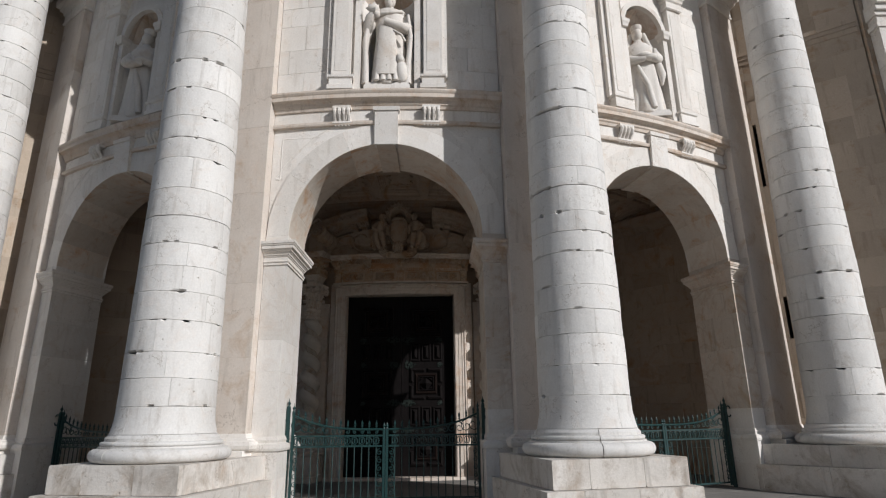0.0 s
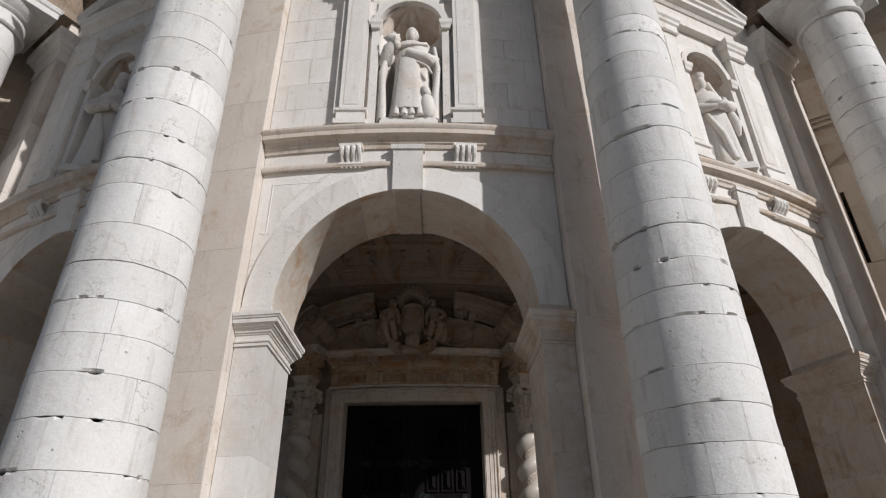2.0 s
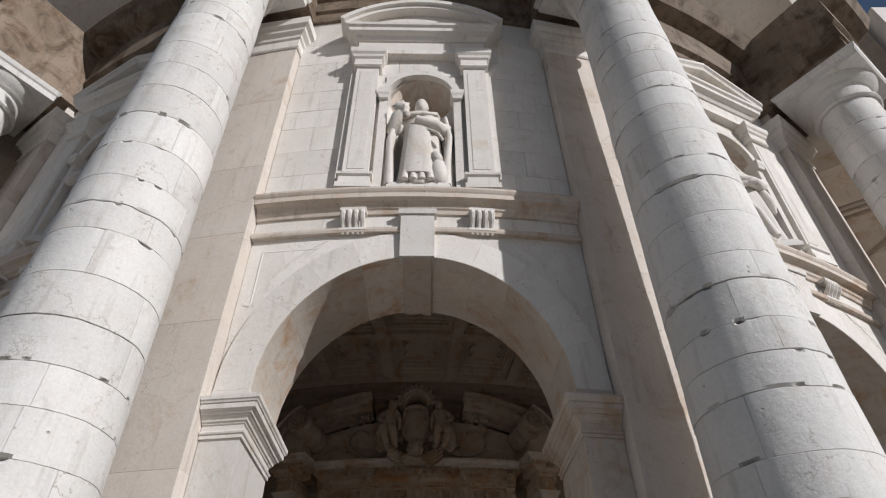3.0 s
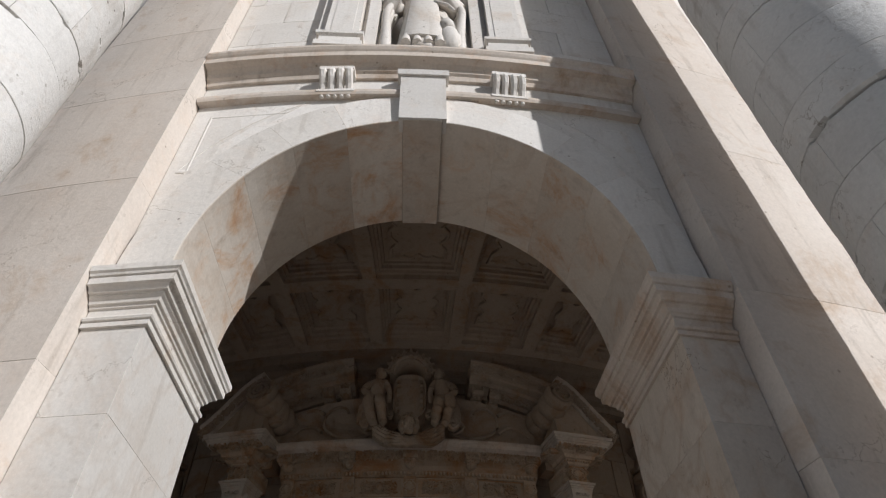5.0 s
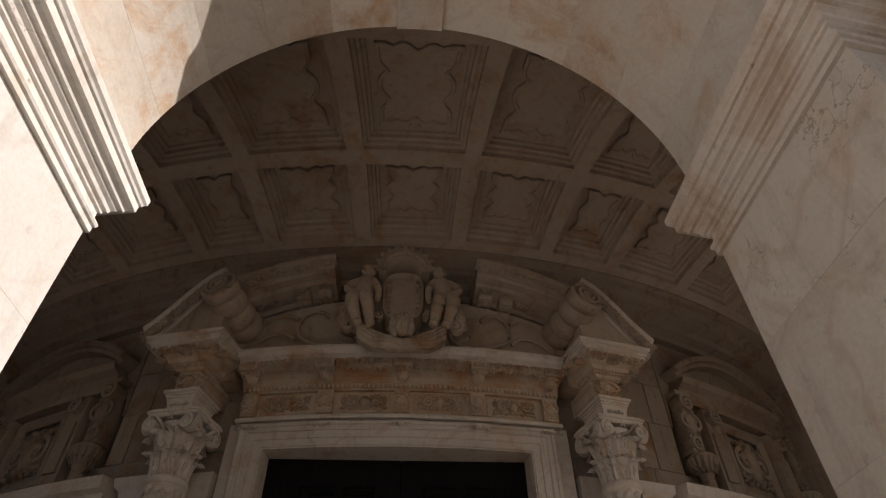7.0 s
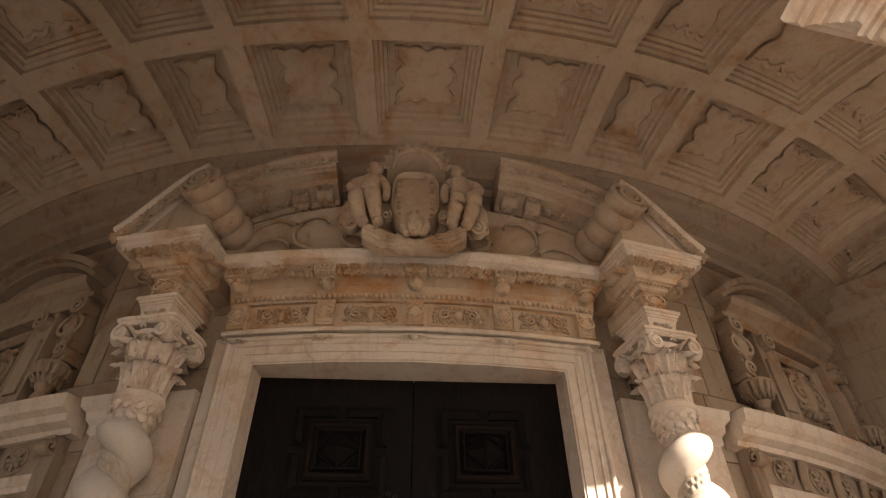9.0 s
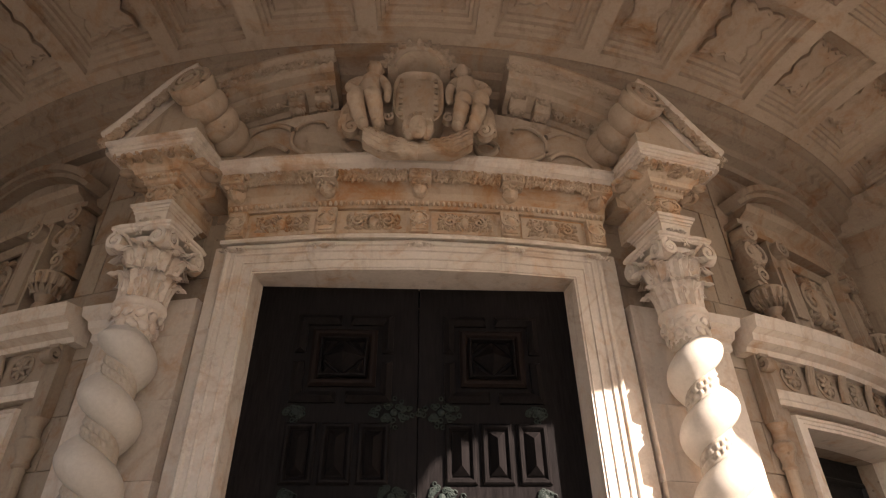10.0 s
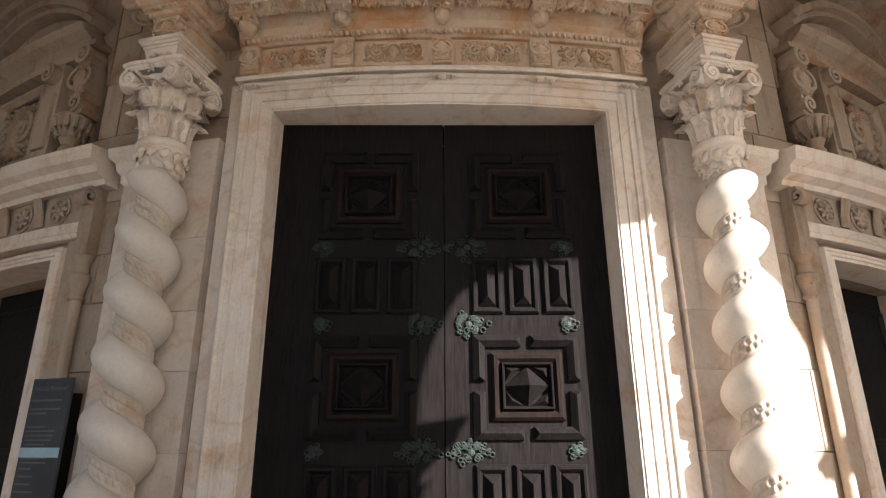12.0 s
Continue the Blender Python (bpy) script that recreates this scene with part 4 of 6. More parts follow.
def statue(c, kind, seed):
    """A robed figure cut from one stone, kept plain."""
    rows = []
    rnd = random.Random(seed)
    ph = rnd.uniform(0, 6)
    prof = [(0.0, 0.30, 0.24), (0.05, 0.33, 0.26), (0.3, 0.30, 0.23), (0.7, 0.27, 0.20), (1.05, 0.245, 0.18), (1.25, 0.26, 0.18), (1.42, 0.27, 0.165), (1.52, 0.20, 0.13), (1.58, 0.09, 0.085), (1.63, 0.075, 0.075)]
    steps = 46
    for i in range(steps + 1):
        z = 1.63 * i / steps
        for (z0, a0, b0), (z1, a1, b1) in zip(prof, prof[1:]):
            if z0 <= z <= z1 + 1e-9:
                q = (z - z0) / (z1 - z0)
                ax, ay = a0 + (a1 - a0) * q, b0 + (b1 - b0) * q
                break
        fold = max(0.0, 1 - z / 1.35)
        row = []
        for j in range(44):
            t = 2 * math.pi * j / 44
            k = 1 + fold * (0.11 * math.sin(7 * t + ph + 0.5 * z) + 0.05 * math.sin(13 * t + 2 * ph - z)) + 0.03 * math.sin(3 * t + z * 4 + ph)
            row.append((ax * k * math.cos(t) + 0.03 * math.sin(z * 1.6 + ph), ay * k * math.sin(t), z))
        rows.append(row)
    shapes = [strip(rows, True)]
    hx = 0.03 * math.sin(1.63 * 1.6 + ph)
    shapes.append(ball((hx, -0.02, 1.76), 0.095, 0.11, 0.135, 10, 14, seed, 0.08))
    shapes.append(ball((hx, 0.02, 1.80), 0.105, 0.105, 0.105, 8, 12, seed + 2, 0.1))
    if kind == "monk":
        shapes.append(ball((hx, -0.11, 1.66), 0.055, 0.05, 0.085, 7, 10, seed, 0.2))
        shapes.append(ball((0, 0.02, 1.47), 0.29, 0.19, 0.13, 8, 16, seed, 0.12))
        shapes.append(tube([(0.30, 0.0, 1.36), (0.34, -0.10, 1.12), (0.20, -0.22, 1.10), (-0.05, -0.25, 1.20)], [0.10, 0.11, 0.09, 0.06], 10))
        shapes.append(tube([(-0.29, 0.0, 1.36), (-0.36, -0.12, 1.14), (-0.30, -0.24, 1.28), (-0.22, -0.25, 1.40)], [0.10, 0.10, 0.08, 0.05], 10))
        shapes.append(ball((-0.25, -0.27, 1.42), 0.11, 0.08, 0.10, 8, 11, 5, 0.6))
        shapes.append(ball((-0.20, -0.24, 1.34), 0.07, 0.07, 0.08, 7, 9, 5, 0.3))
        rows = []
        for i in range(15):
            zz = 0.16 + 0.98 * i / 14
            hw = 0.20 - 0.05 * i / 14
            yy = -0.275 + 0.05 * i / 14
            rows.append([(-hw, yy + 0.12, zz), (-hw, yy + 0.01, zz), (-hw + 0.015, yy - 0.008, zz), (-0.05, yy - 0.022 - 0.006 * math.sin(zz * 9), zz), (0.05, yy - 0.022, zz), (hw - 0.035, yy - 0.008, zz), (hw - 0.02, yy + 0.01, zz), (hw - 0.02, yy + 0.12, zz)])
        shapes.append(strip(rows, True))
        for k in range(4):
            shapes.append(tube([(-0.17 + 0.105 * k, -0.26, 0.05), (-0.165 + 0.10 * k, -0.25, 0.20)], [0.05, 0.035], 8))
        shapes.append(tube([(-0.27, -0.06, 1.46), (-0.12, -0.17, 1.40), (0.06, -0.18, 1.42), (0.22, -0.12, 1.48), (0.27, 0.02, 1.52)], [0.03, 0.034, 0.03, 0.03, 0.03], 9))
        for k in range(3):
            shapes.append(tube([(0.30 + 0.02 * k, -0.02 - 0.05 * k, 1.40), (0.37 + 0.01 * k, -0.05 - 0.05 * k, 0.95), (0.39 - 0.02 * k, -0.06 - 0.05 * k, 0.45), (0.40 - 0.03 * k, -0.05 - 0.06 * k, 0.04)], [0.03, 0.045, 0.05, 0.06], 8))
            shapes.append(tube([(-0.29 - 0.02 * k, -0.02 - 0.05 * k, 1.30), (-0.37 - 0.01 * k, -0.05 - 0.05 * k, 0.9), (-0.41 + 0.02 * k, -0.06 - 0.05 * k, 0.45), (-0.42 + 0.03 * k, -0.05 - 0.06 * k, 0.04)], [0.03, 0.045, 0.05, 0.06], 8))
        shapes.append(tube([(-0.30, 0.05, 1.40), (-0.42, 0.0, 0.9), (-0.46, -0.02, 0.35), (-0.42, 0.0, 0.05)], [0.06, 0.09, 0.10, 0.10], 8))
        shapes.append(tube([(0.32, 0.05, 1.40), (0.38, 0.0, 0.9), (0.40, 0.0, 0.35), (0.38, 0.02, 0.05)], [0.06, 0.08, 0.09, 0.09], 8))
        shapes.append(ball((0.24, -0.20, 0.22), 0.11, 0.11, 0.22, 8, 10, seed, 0.3))
        shapes.append(ball((0.22, -0.24, 0.46), 0.075, 0.07, 0.09, 7, 9, seed, 0.3))
        shapes.append(tube([(0.10, -0.24, 1.02), (0.24, -0.25, 0.92), (0.30, -0.24, 0.80)], 0.02, 6))
    else:
        shapes.append(lathe([(0.075, 1.84), (0.10, 1.86), (0.115, 1.95), (0.08, 1.93), (0.07, 1.86)], 12))
        shapes.append(tube([(0.26, 0.0, 1.38), (0.30, -0.12, 1.15), (0.16, -0.24, 1.12), (0.0, -0.26, 1.16)], [0.09, 0.10, 0.08, 0.05], 10))
        shapes.append(tube([(-0.26, 0.0, 1.38), (-0.31, -0.10, 1.18), (-0.16, -0.24, 1.08), (0.05, -0.26, 1.10)], [0.09, 0.10, 0.08, 0.05], 10))
        shapes.append(ball((0.02, -0.26, 1.16), 0.16, 0.08, 0.06, 7, 10, seed, 0.25))
        shapes.append(tube([(-0.10, -0.18, 1.0), (0.04, -0.24, 0.55), (0.10, -0.25, 0.08)], [0.04, 0.05, 0.06], 8))
        shapes.append(tube([(0.28, -0.02, 1.25), (0.36, -0.05, 0.85), (0.34, -0.08, 0.62)], [0.07, 0.08, 0.02], 8))
        shapes.append(tube([(-0.10, 0.05, 1.82), (-0.17, 0.04, 1.6), (-0.24, 0.06, 1.4)], [0.05, 0.05, 0.06], 8))
        shapes.append(tube([(0.13, 0.05, 1.82), (0.19, 0.04, 1.6), (0.26, 0.06, 1.4)], [0.05, 0.05, 0.06], 8))
    shapes.append(ring([(0.02, -0.09), (0.02, -0.03), (0.0, 0.0), (0.0, 0.03)], 0.36, 0.24))
    ob = part("statue", join(*shapes), LIME, smooth=70)
    ob.matrix_basis = cm(c, RW - 0.16, 7.455) @ Matrix.Rotation(radians(-1.3 * c), 4, "Z") @ Matrix.Diagonal((1.08, 1.08, 1.10, 1))
    lab = "white stone statue of a bearded robed figure standing in a niche" if kind == "monk" else "white stone statue of a crowned robed figure standing in a niche"
    tagged(ob, lab, "statue", "statues of the front")


for _c, _k in zip(BAYS, ("queen", "monk", "queen")):
    niche(_c, _c != 0)
    statue(_c, _k, 31 + int(_c))


# ---- iron gates ----
def gate(c, seed):
    r = 12.02
    m = cm(c, r, FLOOR)
    g = thing("gate", "dark green wrought-iron double gate with spear finials between stone piers", "gate", m, group="gates of the porch")
    W = 1.62
    top = lambda x: 1.13 + 0.30 * (abs(x) / W) ** 3.2
    for s in (-1, 1):
        post = part("post", box(-0.026, 0.026, -0.026, 0.026, 0.0, 1.50, 0.004), IRON, g, m=pose(s * (W - 0.03), 0, 0))
        part("finial", lathe([(0.0, 1.50), (0.026, 1.502), (0.014, 1.53), (0.03, 1.555), (0.012, 1.585), (0.0, 1.64)], 8), IRON, post)
        part("ring_handle", moved(tube([(0.07 * math.cos(2 * math.pi * k / 16), 0, 0.10 * math.sin(2 * math.pi * k / 16)) for k in range(17)], 0.014, 6), Matrix.Translation((s * 0.09, 0, 1.36))), IRON, post)
        stile = part("stile", box(-0.02, 0.02, -0.02, 0.02, 0.04, 1.42, 0.003), IRON, g, m=pose(s * (W - 0.115), 0, 0))
        part("finial", lathe([(0.0, 1.42), (0.022, 1.422), (0.012, 1.45), (0.026, 1.475), (0.010, 1.50), (0.0, 1.56)], 8), IRON, stile)
        mid = part("meeting_stile", box(-0.02, 0.02, -0.022, 0.022, 0.04, 1.14, 0.003), IRON, g, m=pose(s * 0.024, 0, 0))
        part("finial", lathe([(0.0, 1.14), (0.022, 1.142), (0.012, 1.165), (0.024, 1.185), (0.010, 1.21), (0.0, 1.25)], 8), IRON, mid)
        x0, x1 = 0.05, W - 0.13
        for z in (0.08, 0.86, 1.02):
            part("rail", box(min(s * x0, s * x1), max(s * x0, s * x1), -0.014, 0.014, z, z + 0.028, 0.003), IRON, g)
        part("top_rail", tube([(s * (x0 + (x1 - x0) * i / 14), 0, top(x0 + (x1 - x0) * i / 14)) for i in range(15)], 0.017, 6), IRON, g)
        n = 12
        for k in range(n):
            x = x0 + 0.10 + (x1 - x0 - 0.16) * k / (n - 1)
            b = part("bar", tube([(s * x, 0, 0.09), (s * x, 0, 0.87)], 0.009, 6), IRON, g)
            h = top(x)
            fin = part("finial", lathe([(0.008, h - 0.02), (0.009, h + 0.03), (0.019, h + 0.045), (0.009, h + 0.06), (0.020, h + 0.085), (0.0, h + 0.15)], 6), IRON, g, m=pose(s * x, 0, 0))
            # pierced frieze between the rails
            part("frieze_ring", moved(tube([(0.045 * math.cos(2 * math.pi * q / 12), 0, 0.055 * math.sin(2 * math.pi * q / 12)) for q in range(13)], 0.009, 5), Matrix.Translation((s * x, 0, 0.955))), IRON, g)
            part("frieze_leaf", join(box(s * x - 0.05, s * x - 0.038, -0.006, 0.006, 0.888, 1.02), box(s * x - 0.012, s * x + 0.012, -0.006, 0.006, 0.92, 0.99, 0.003)), IRON, g)
            # scrolls that fill the sweep under the top rail
            hh = h - 1.05
            if hh > 0.05:
                part("scroll", scroll(s * x, 1.05 + hh / 2, max(0.03, hh * 0.46), 1.3, -0.006, 0.006, 0.014, s if k % 2 else -s, 90, 20), IRON, g)
        for z in (0.18, 0.30, 0.42, 0.54, 0.66, 0.78):
            part("scroll", scroll(s * 0.095, z, 0.058, 1.3, -0.006, 0.006, 0.013, s if int(z * 100) % 24 else -s, 90, 18), IRON, g)
            part("scroll", scroll(s * (x1 - 0.05), z, 0.05, 1.3, -0.006, 0.006, 0.012, s if int(z * 100) % 24 else -s, 90, 18), IRON, g)
    return g


for _c in BAYS:
    gate(_c, 1)

# ---- the great portal ----
def bend(shape, th=0.0, r=RD):
    """Flat work in x, y, z wrapped on the curved wall."""
    return [P(th + math.degrees(v[0] / r), r - v[1], v[2]) for v in map(Vector, shape[0])], shape[1]


def fine_box(x0, x1, y0, y1, z0, z1, c=0.0, n=8):
    """A long block cut along x so that it can follow the curve."""
    rows = []
    for i in range(n + 1):
        x = x0 + (x1 - x0) * i / n
        rows.append([(x, y1, z0), (x, y0 + c, z0), (x, y0, z0 + c), (x, y0, z1 - c), (x, y0 + c, z1), (x, y1, z1)])
    return strip(rows, True)


def run(profile, x0, x1, n=10):
    """A moulding along x: profile of (y, z)."""
    return strip([[(x0 + (x1 - x0) * i / n, y, z) for y, z in profile] for i in range(n + 1)], True)


def doorcase(w, h, profile, th, floor=FLOOR, side=1.2, head=0.62):
    """Moulded frame round an opening: profile of (outwards, y)."""
    rows = []
    path = [(-1, 0, 0.0), (-1, 0, 0.5), (-1, 1, 1.0), (-0.5, 1, 1), (0, 1, 1), (0.5, 1, 1), (1, 1, 1.0), (1, 0, 0.5), (1, 0, 0.0)]
    for sx, up, f in path:
        row = []
        for d, y in profile:
            x = sx * (w + side * d)
            z = h + d * head if up else floor + (h - floor) * f
            row.append((x, y, z))
        rows.append(row)
    return bend(strip(rows, True), th)


def relief(name, w, h, seed, parent, mat, x, z, y, th=0.0, depth=0.02, n=14):
    return part(name, bend(leafy(w, h, depth, seed, n, y, x, z), th), mat, parent, smooth=True)


def bz(shape, th=-0.25):
    """The portal's own wrap, with the heights of its courses."""
    zs = (0.0, 4.86, 4.93, 4.985, 5.01, 5.28, 5.34, 5.46, 5.60, 6.0, 9.0)
    zt = (0.0, 4.80, 4.845, 4.88, 4.92, 5.17, 5.23, 5.40, 5.555, 6.0, 9.0)
    return bend(([(v[0], v[1], float(np.interp(v[2], zs, zt))) for v in shape[0]], shape[1]), th)


def portal():
    p = thing("portal", "carved marble doorcase with frieze, rust-stained entablature and broken pediment", "portal", kind="structure")
    prof = [(0.0, 0.25), (0.0, -0.10), (0.014, -0.10), (0.022, -0.112), (0.032, -0.104), (0.11, -0.106), (0.118, -0.119), (0.13, -0.112), (0.205, -0.114), (0.215, -0.130), (0.235, -0.124), (0.27, -0.126), (0.28, -0.145), (0.30, -0.15), (0.325, -0.14), (0.335, 0.02)]
    part("doorcase", doorcase(1.29, 4.605, prof, -0.38, side=0.78, head=0.78), PALE, p)
    part("sill", fine_box(-1.7, 1.7, -0.16, 0.35, FLOOR - 0.01, FLOOR + 0.07, 0.01) and bz(fine_box(-1.7, 1.7, -0.16, 0.35, FLOOR - 0.01, FLOOR + 0.07, 0.01)), PALE, p)
    for s in (-1, 1):
        # plain strips of ashlar beside the doorcase
        part("side_strip", bz(box(min(s * 1.555, s * 1.70), max(s * 1.555, s * 1.70), -0.06, 0.02, FLOOR, 5.0, 0.006)), PALE, p)
    part("lintel_moulding", bz(run([(0.02, 4.985), (-0.15, 4.985), (-0.16, 4.995), (-0.15, 5.01), (0.02, 5.01)], -1.62, 1.62)), PALE, p)
    for k in range(5):
        x = -1.5 + 0.75 * k
        part("rosette", bz(join(moved(leafy(0.22, 0.055, 0.02, k, 6), Matrix.Translation((x, -0.15, 4.875))), ball((x, -0.15, 4.875), 0.035, 0.03, 0.026, 5, 8))), PALE, p, smooth=True)
    part("frieze", bz(fine_box(-1.58, 1.58, -0.13, 0.02, 5.01, 5.28, 0.003)), RUST, p)
    for k in range(5):
        x = -1.5 + 0.75 * k
        c = part("console", bz(join(box(x - 0.075, x + 0.075, -0.185, -0.12, 5.01, 5.28, 0.008), box(x - 0.055, x + 0.055, -0.195, -0.18, 5.03, 5.26, 0.005))), RUST, p)
        part("leaf_carving", bz(leafy(0.10, 0.2, 0.012, 60 + k, 8, -0.197, x, 5.145)), RUST, c, smooth=True)
        if k < 4:
            xm = x + 0.375
            fr = part("frieze_panel", bz(box(xm - 0.27, xm + 0.27, -0.136, -0.125, 5.03, 5.26, 0.004)), RUST, p)
            part("leaf_carving", bz(leafy(0.44, 0.20, 0.028, 20 + k, 24, -0.138, xm, 5.145, 0.16)), RUST, fr, smooth=True)
            part("leaf_garland", bz(leafy(0.56, 0.10, 0.028, 80 + k, 20, -0.365, xm, 5.43, 0.24)), RUST, p, smooth=True)
    part("bead_moulding", bz(run([(0.02, 5.28), (-0.16, 5.28), (-0.17, 5.30), (-0.19, 5.32), (-0.20, 5.34), (0.02, 5.34)], -1.6, 1.6)), RUST, p)
    for k in range(72):
        x = -1.57 + 3.14 * k / 71
        part("egg", bz(ball((x, -0.185, 5.315), 0.016, 0.020, 0.026, 4, 6)), RUST, p, smooth=True)
    part("cove", bz(run([(0.02, 5.34), (-0.19, 5.34), (-0.22, 5.38), (-0.30, 5.42), (-0.33, 5.46), (0.02, 5.46)], -1.6, 1.6)), RUST, p)
    for k in range(5):
        x = -1.5 + 0.75 * k
        part("modillion", bz(join(box(x - 0.09, x + 0.09, -0.40, -0.2, 5.40, 5.465, 0.012), ball((x, -0.25, 5.39), 0.065, 0.09, 0.05, 7, 10, k, 0.15), leafy(0.15, 0.055, 0.018, k + 5, 7, -0.405, x, 5.43), moved(leafy(0.13, 0.14, 0.02, k + 9, 7), Matrix.Translation((x, -0.31, 5.40)) @ Matrix.Rotation(radians(90), 4, 'X')))), RUST, p)
    part("cornice", bz(run([(0.02, 5.46), (-0.36, 5.46), (-0.37, 5.49), (-0.41, 5.51), (-0.42, 5.545), (-0.44, 5.56), (-0.44, 5.585), (0.02, 5.60)], -1.62, 1.62, 14)), PALE, p)
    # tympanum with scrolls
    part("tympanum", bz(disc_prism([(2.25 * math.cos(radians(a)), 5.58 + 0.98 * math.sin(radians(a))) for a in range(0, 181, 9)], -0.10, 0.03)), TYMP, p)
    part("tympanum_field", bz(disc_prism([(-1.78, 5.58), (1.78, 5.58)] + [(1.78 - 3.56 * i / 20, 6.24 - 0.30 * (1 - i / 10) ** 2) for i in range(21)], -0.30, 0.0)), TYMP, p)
    for s in (-1, 1):
        # low scrolls that fill the hollow of the pediment
        def ribbon(pts, r):
            pts = [Vector((s * x, -0.288, z + 0.05)) for x, z in pts]
            out = []
            for p0, p1, p2, p3 in zip([pts[0]] + pts, pts, pts[1:], pts[2:] + [pts[-1]]):
                for i in range(4):
                    f = i / 4
                    out.append(0.5 * (2 * p1 + (p2 - p0) * f + (2 * p0 - 5 * p1 + 4 * p2 - p3) * f * f + (3 * p1 - p0 - 3 * p2 + p3) * f ** 3))
            return tube(out, [r * (1 - 0.45 * i / len(out)) for i in range(len(out))], 8)
        part("relief_scroll", bz(ribbon([(0.52, 5.66), (0.62, 5.70), (0.66, 5.77), (0.58, 5.82), (0.48, 5.78), (0.50, 5.68), (0.66, 5.62), (0.90, 5.64), (1.08, 5.74), (1.10, 5.90), (0.98, 6.02), (0.84, 6.00), (0.80, 5.92)], 0.028)), TYMP, p, smooth=True)
        part("relief_scroll", bz(ribbon([(1.12, 5.94), (1.25, 6.00), (1.42, 5.96), (1.56, 5.84), (1.66, 5.70)], 0.026)), TYMP, p, smooth=True)
        part("relief_scroll", bz(ribbon([(1.12, 5.70), (1.24, 5.78), (1.40, 5.76), (1.54, 5.66)], 0.022)), TYMP, p, smooth=True)
    # broken segmental cornice beside the arms
    for s in (-1, 1):
        zt = lambda f: 6.50 - 0.30 * f ** 1.5
        rows = []
        for i in range(11):
            f = i / 10
            x = s * (0.74 + 1.12 * f)
            rows.append([(x, y, zt(f) + dz) for y, dz in ((0.0, -0.24), (-0.26, -0.24), (-0.28, -0.19), (-0.46, -0.15), (-0.48, -0.10), (-0.56, -0.085), (-0.575, -0.06), (-0.60, -0.055), (-0.645, 0.075), (-0.66, 0.085), (-0.66, 0.11), (0.0, 0.13))])
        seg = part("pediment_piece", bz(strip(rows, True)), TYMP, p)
        part("leaf_carving", bz(join(*[moved(leafy(0.19, 0.125, 0.018, 3 * i + (s > 0), 9), Matrix.Translation((s * (0.83 + 0.17 * i), -0.622, zt(0.08 + 0.15 * i) + 0.01)) @ Matrix.Rotation(s * 0.2, 4, "Y")) for i in range(6)])), TYMP, seg, smooth=True)
        for k, x in enumerate((0.86, 1.08)):
            zc = 6.30 - 0.055 * k
            side = [(0.0, 0.07), (-0.44, 0.07), (-0.455, 0.04), (-0.44, 0.0), (-0.40, -0.02), (-0.38, -0.05), (-0.34, -0.065), (-0.28, -0.05), (-0.24, -0.09), (-0.20, -0.14), (0.0, -0.16)]
            con = part("console", bz(strip([[(s * x + dx, y * q, zc + z) for y, z in side] for dx, q in ((-0.075, 0.97), (-0.06, 1.0), (0.06, 1.0), (0.075, 0.97))], True)), TYMP, seg)
            part("leaf_carving", bz(join(leafy(0.12, 0.10, 0.02, 40 + k, 9, -0.45, s * x, zc + 0.02), moved(leafy(0.11, 0.16, 0.016, 46 + k, 9), Matrix.Translation((s * x, -0.33, zc - 0.06)) @ Matrix.Rotation(radians(58), 4, "X")))), TYMP, con, smooth=True)
        part("leaf_carving", bz(join(*[moved(leafy(0.17, 0.12, 0.02, 90 + 3 * i + (s > 0), 9), Matrix.Translation((s * (1.26 + 0.17 * i), -0.36, zt(0.46 + 0.15 * i) - 0.17)) @ Matrix.Rotation(radians(40), 4, "X")) for i in range(3)])), TYMP, seg, smooth=True)
        part("leaf_carving", bz(join(*[moved(leafy(0.16, 0.085, 0.015, 50 + 3 * i + (s > 0), 8), Matrix.Translation((s * (0.82 + 0.155 * i), -0.18, zt(0.07 + 0.14 * i) - 0.33)) @ Matrix.Rotation(s * 0.2, 4, "Y")) for i in range(7)])), RUST, seg, smooth=True)
        part("carved_band", bz(strip([[(s * (0.74 + 1.1 * f), y, zt(f) - 0.33 + dz) for y, dz in ((0, -0.05), (-0.17, -0.05), (-0.18, 0.05), (0, 0.08))] for f in [i / 10 for i in range(11)]], True)), RUST, seg)
        # great volute like a stack of turned rings
        a, b = Vector((s * 1.765, -0.86, 6.06)), Vector((s * 1.60, -0.04, 5.92))
        pts, rad = [], []
        for i in range(65):
            f = i / 64
            pts.append(a.lerp(b, f) + Vector((0, 0, -0.05 * math.sin(f * math.pi))))
            rad.append((0.178 - 0.006 * f) * (0.82 + 0.20 * abs(math.sin(f * math.pi * 5 + 0.9)) ** 0.6))
        vol = part("volute", bz(tube(pts, rad, 24)), TYMP, p, smooth=True)
        ax = (b - a).normalized()
        q = Vector((0, -1, 0)).rotation_difference(-ax).to_matrix().to_4x4()
        face = moved(scroll(0, 0, 0.150, 2.4, -0.05, 0.05, 0.030, s, 90, 60), Matrix.Translation(a) @ q)
        part("spiral", bz(face), TYMP, vol, smooth=True)
        part("rim", bz(moved(tube([(0.158 * math.cos(2 * math.pi * k / 28), -0.02, 0.158 * math.sin(2 * math.pi * k / 28)) for k in range(29)], 0.022, 6), Matrix.Translation(a) @ q)), TYMP, vol, smooth=True)
        part("bead", bz(ball(tuple(a - ax * 0.03), 0.03, 0.03, 0.03, 5, 8)), TYMP, vol, smooth=True)
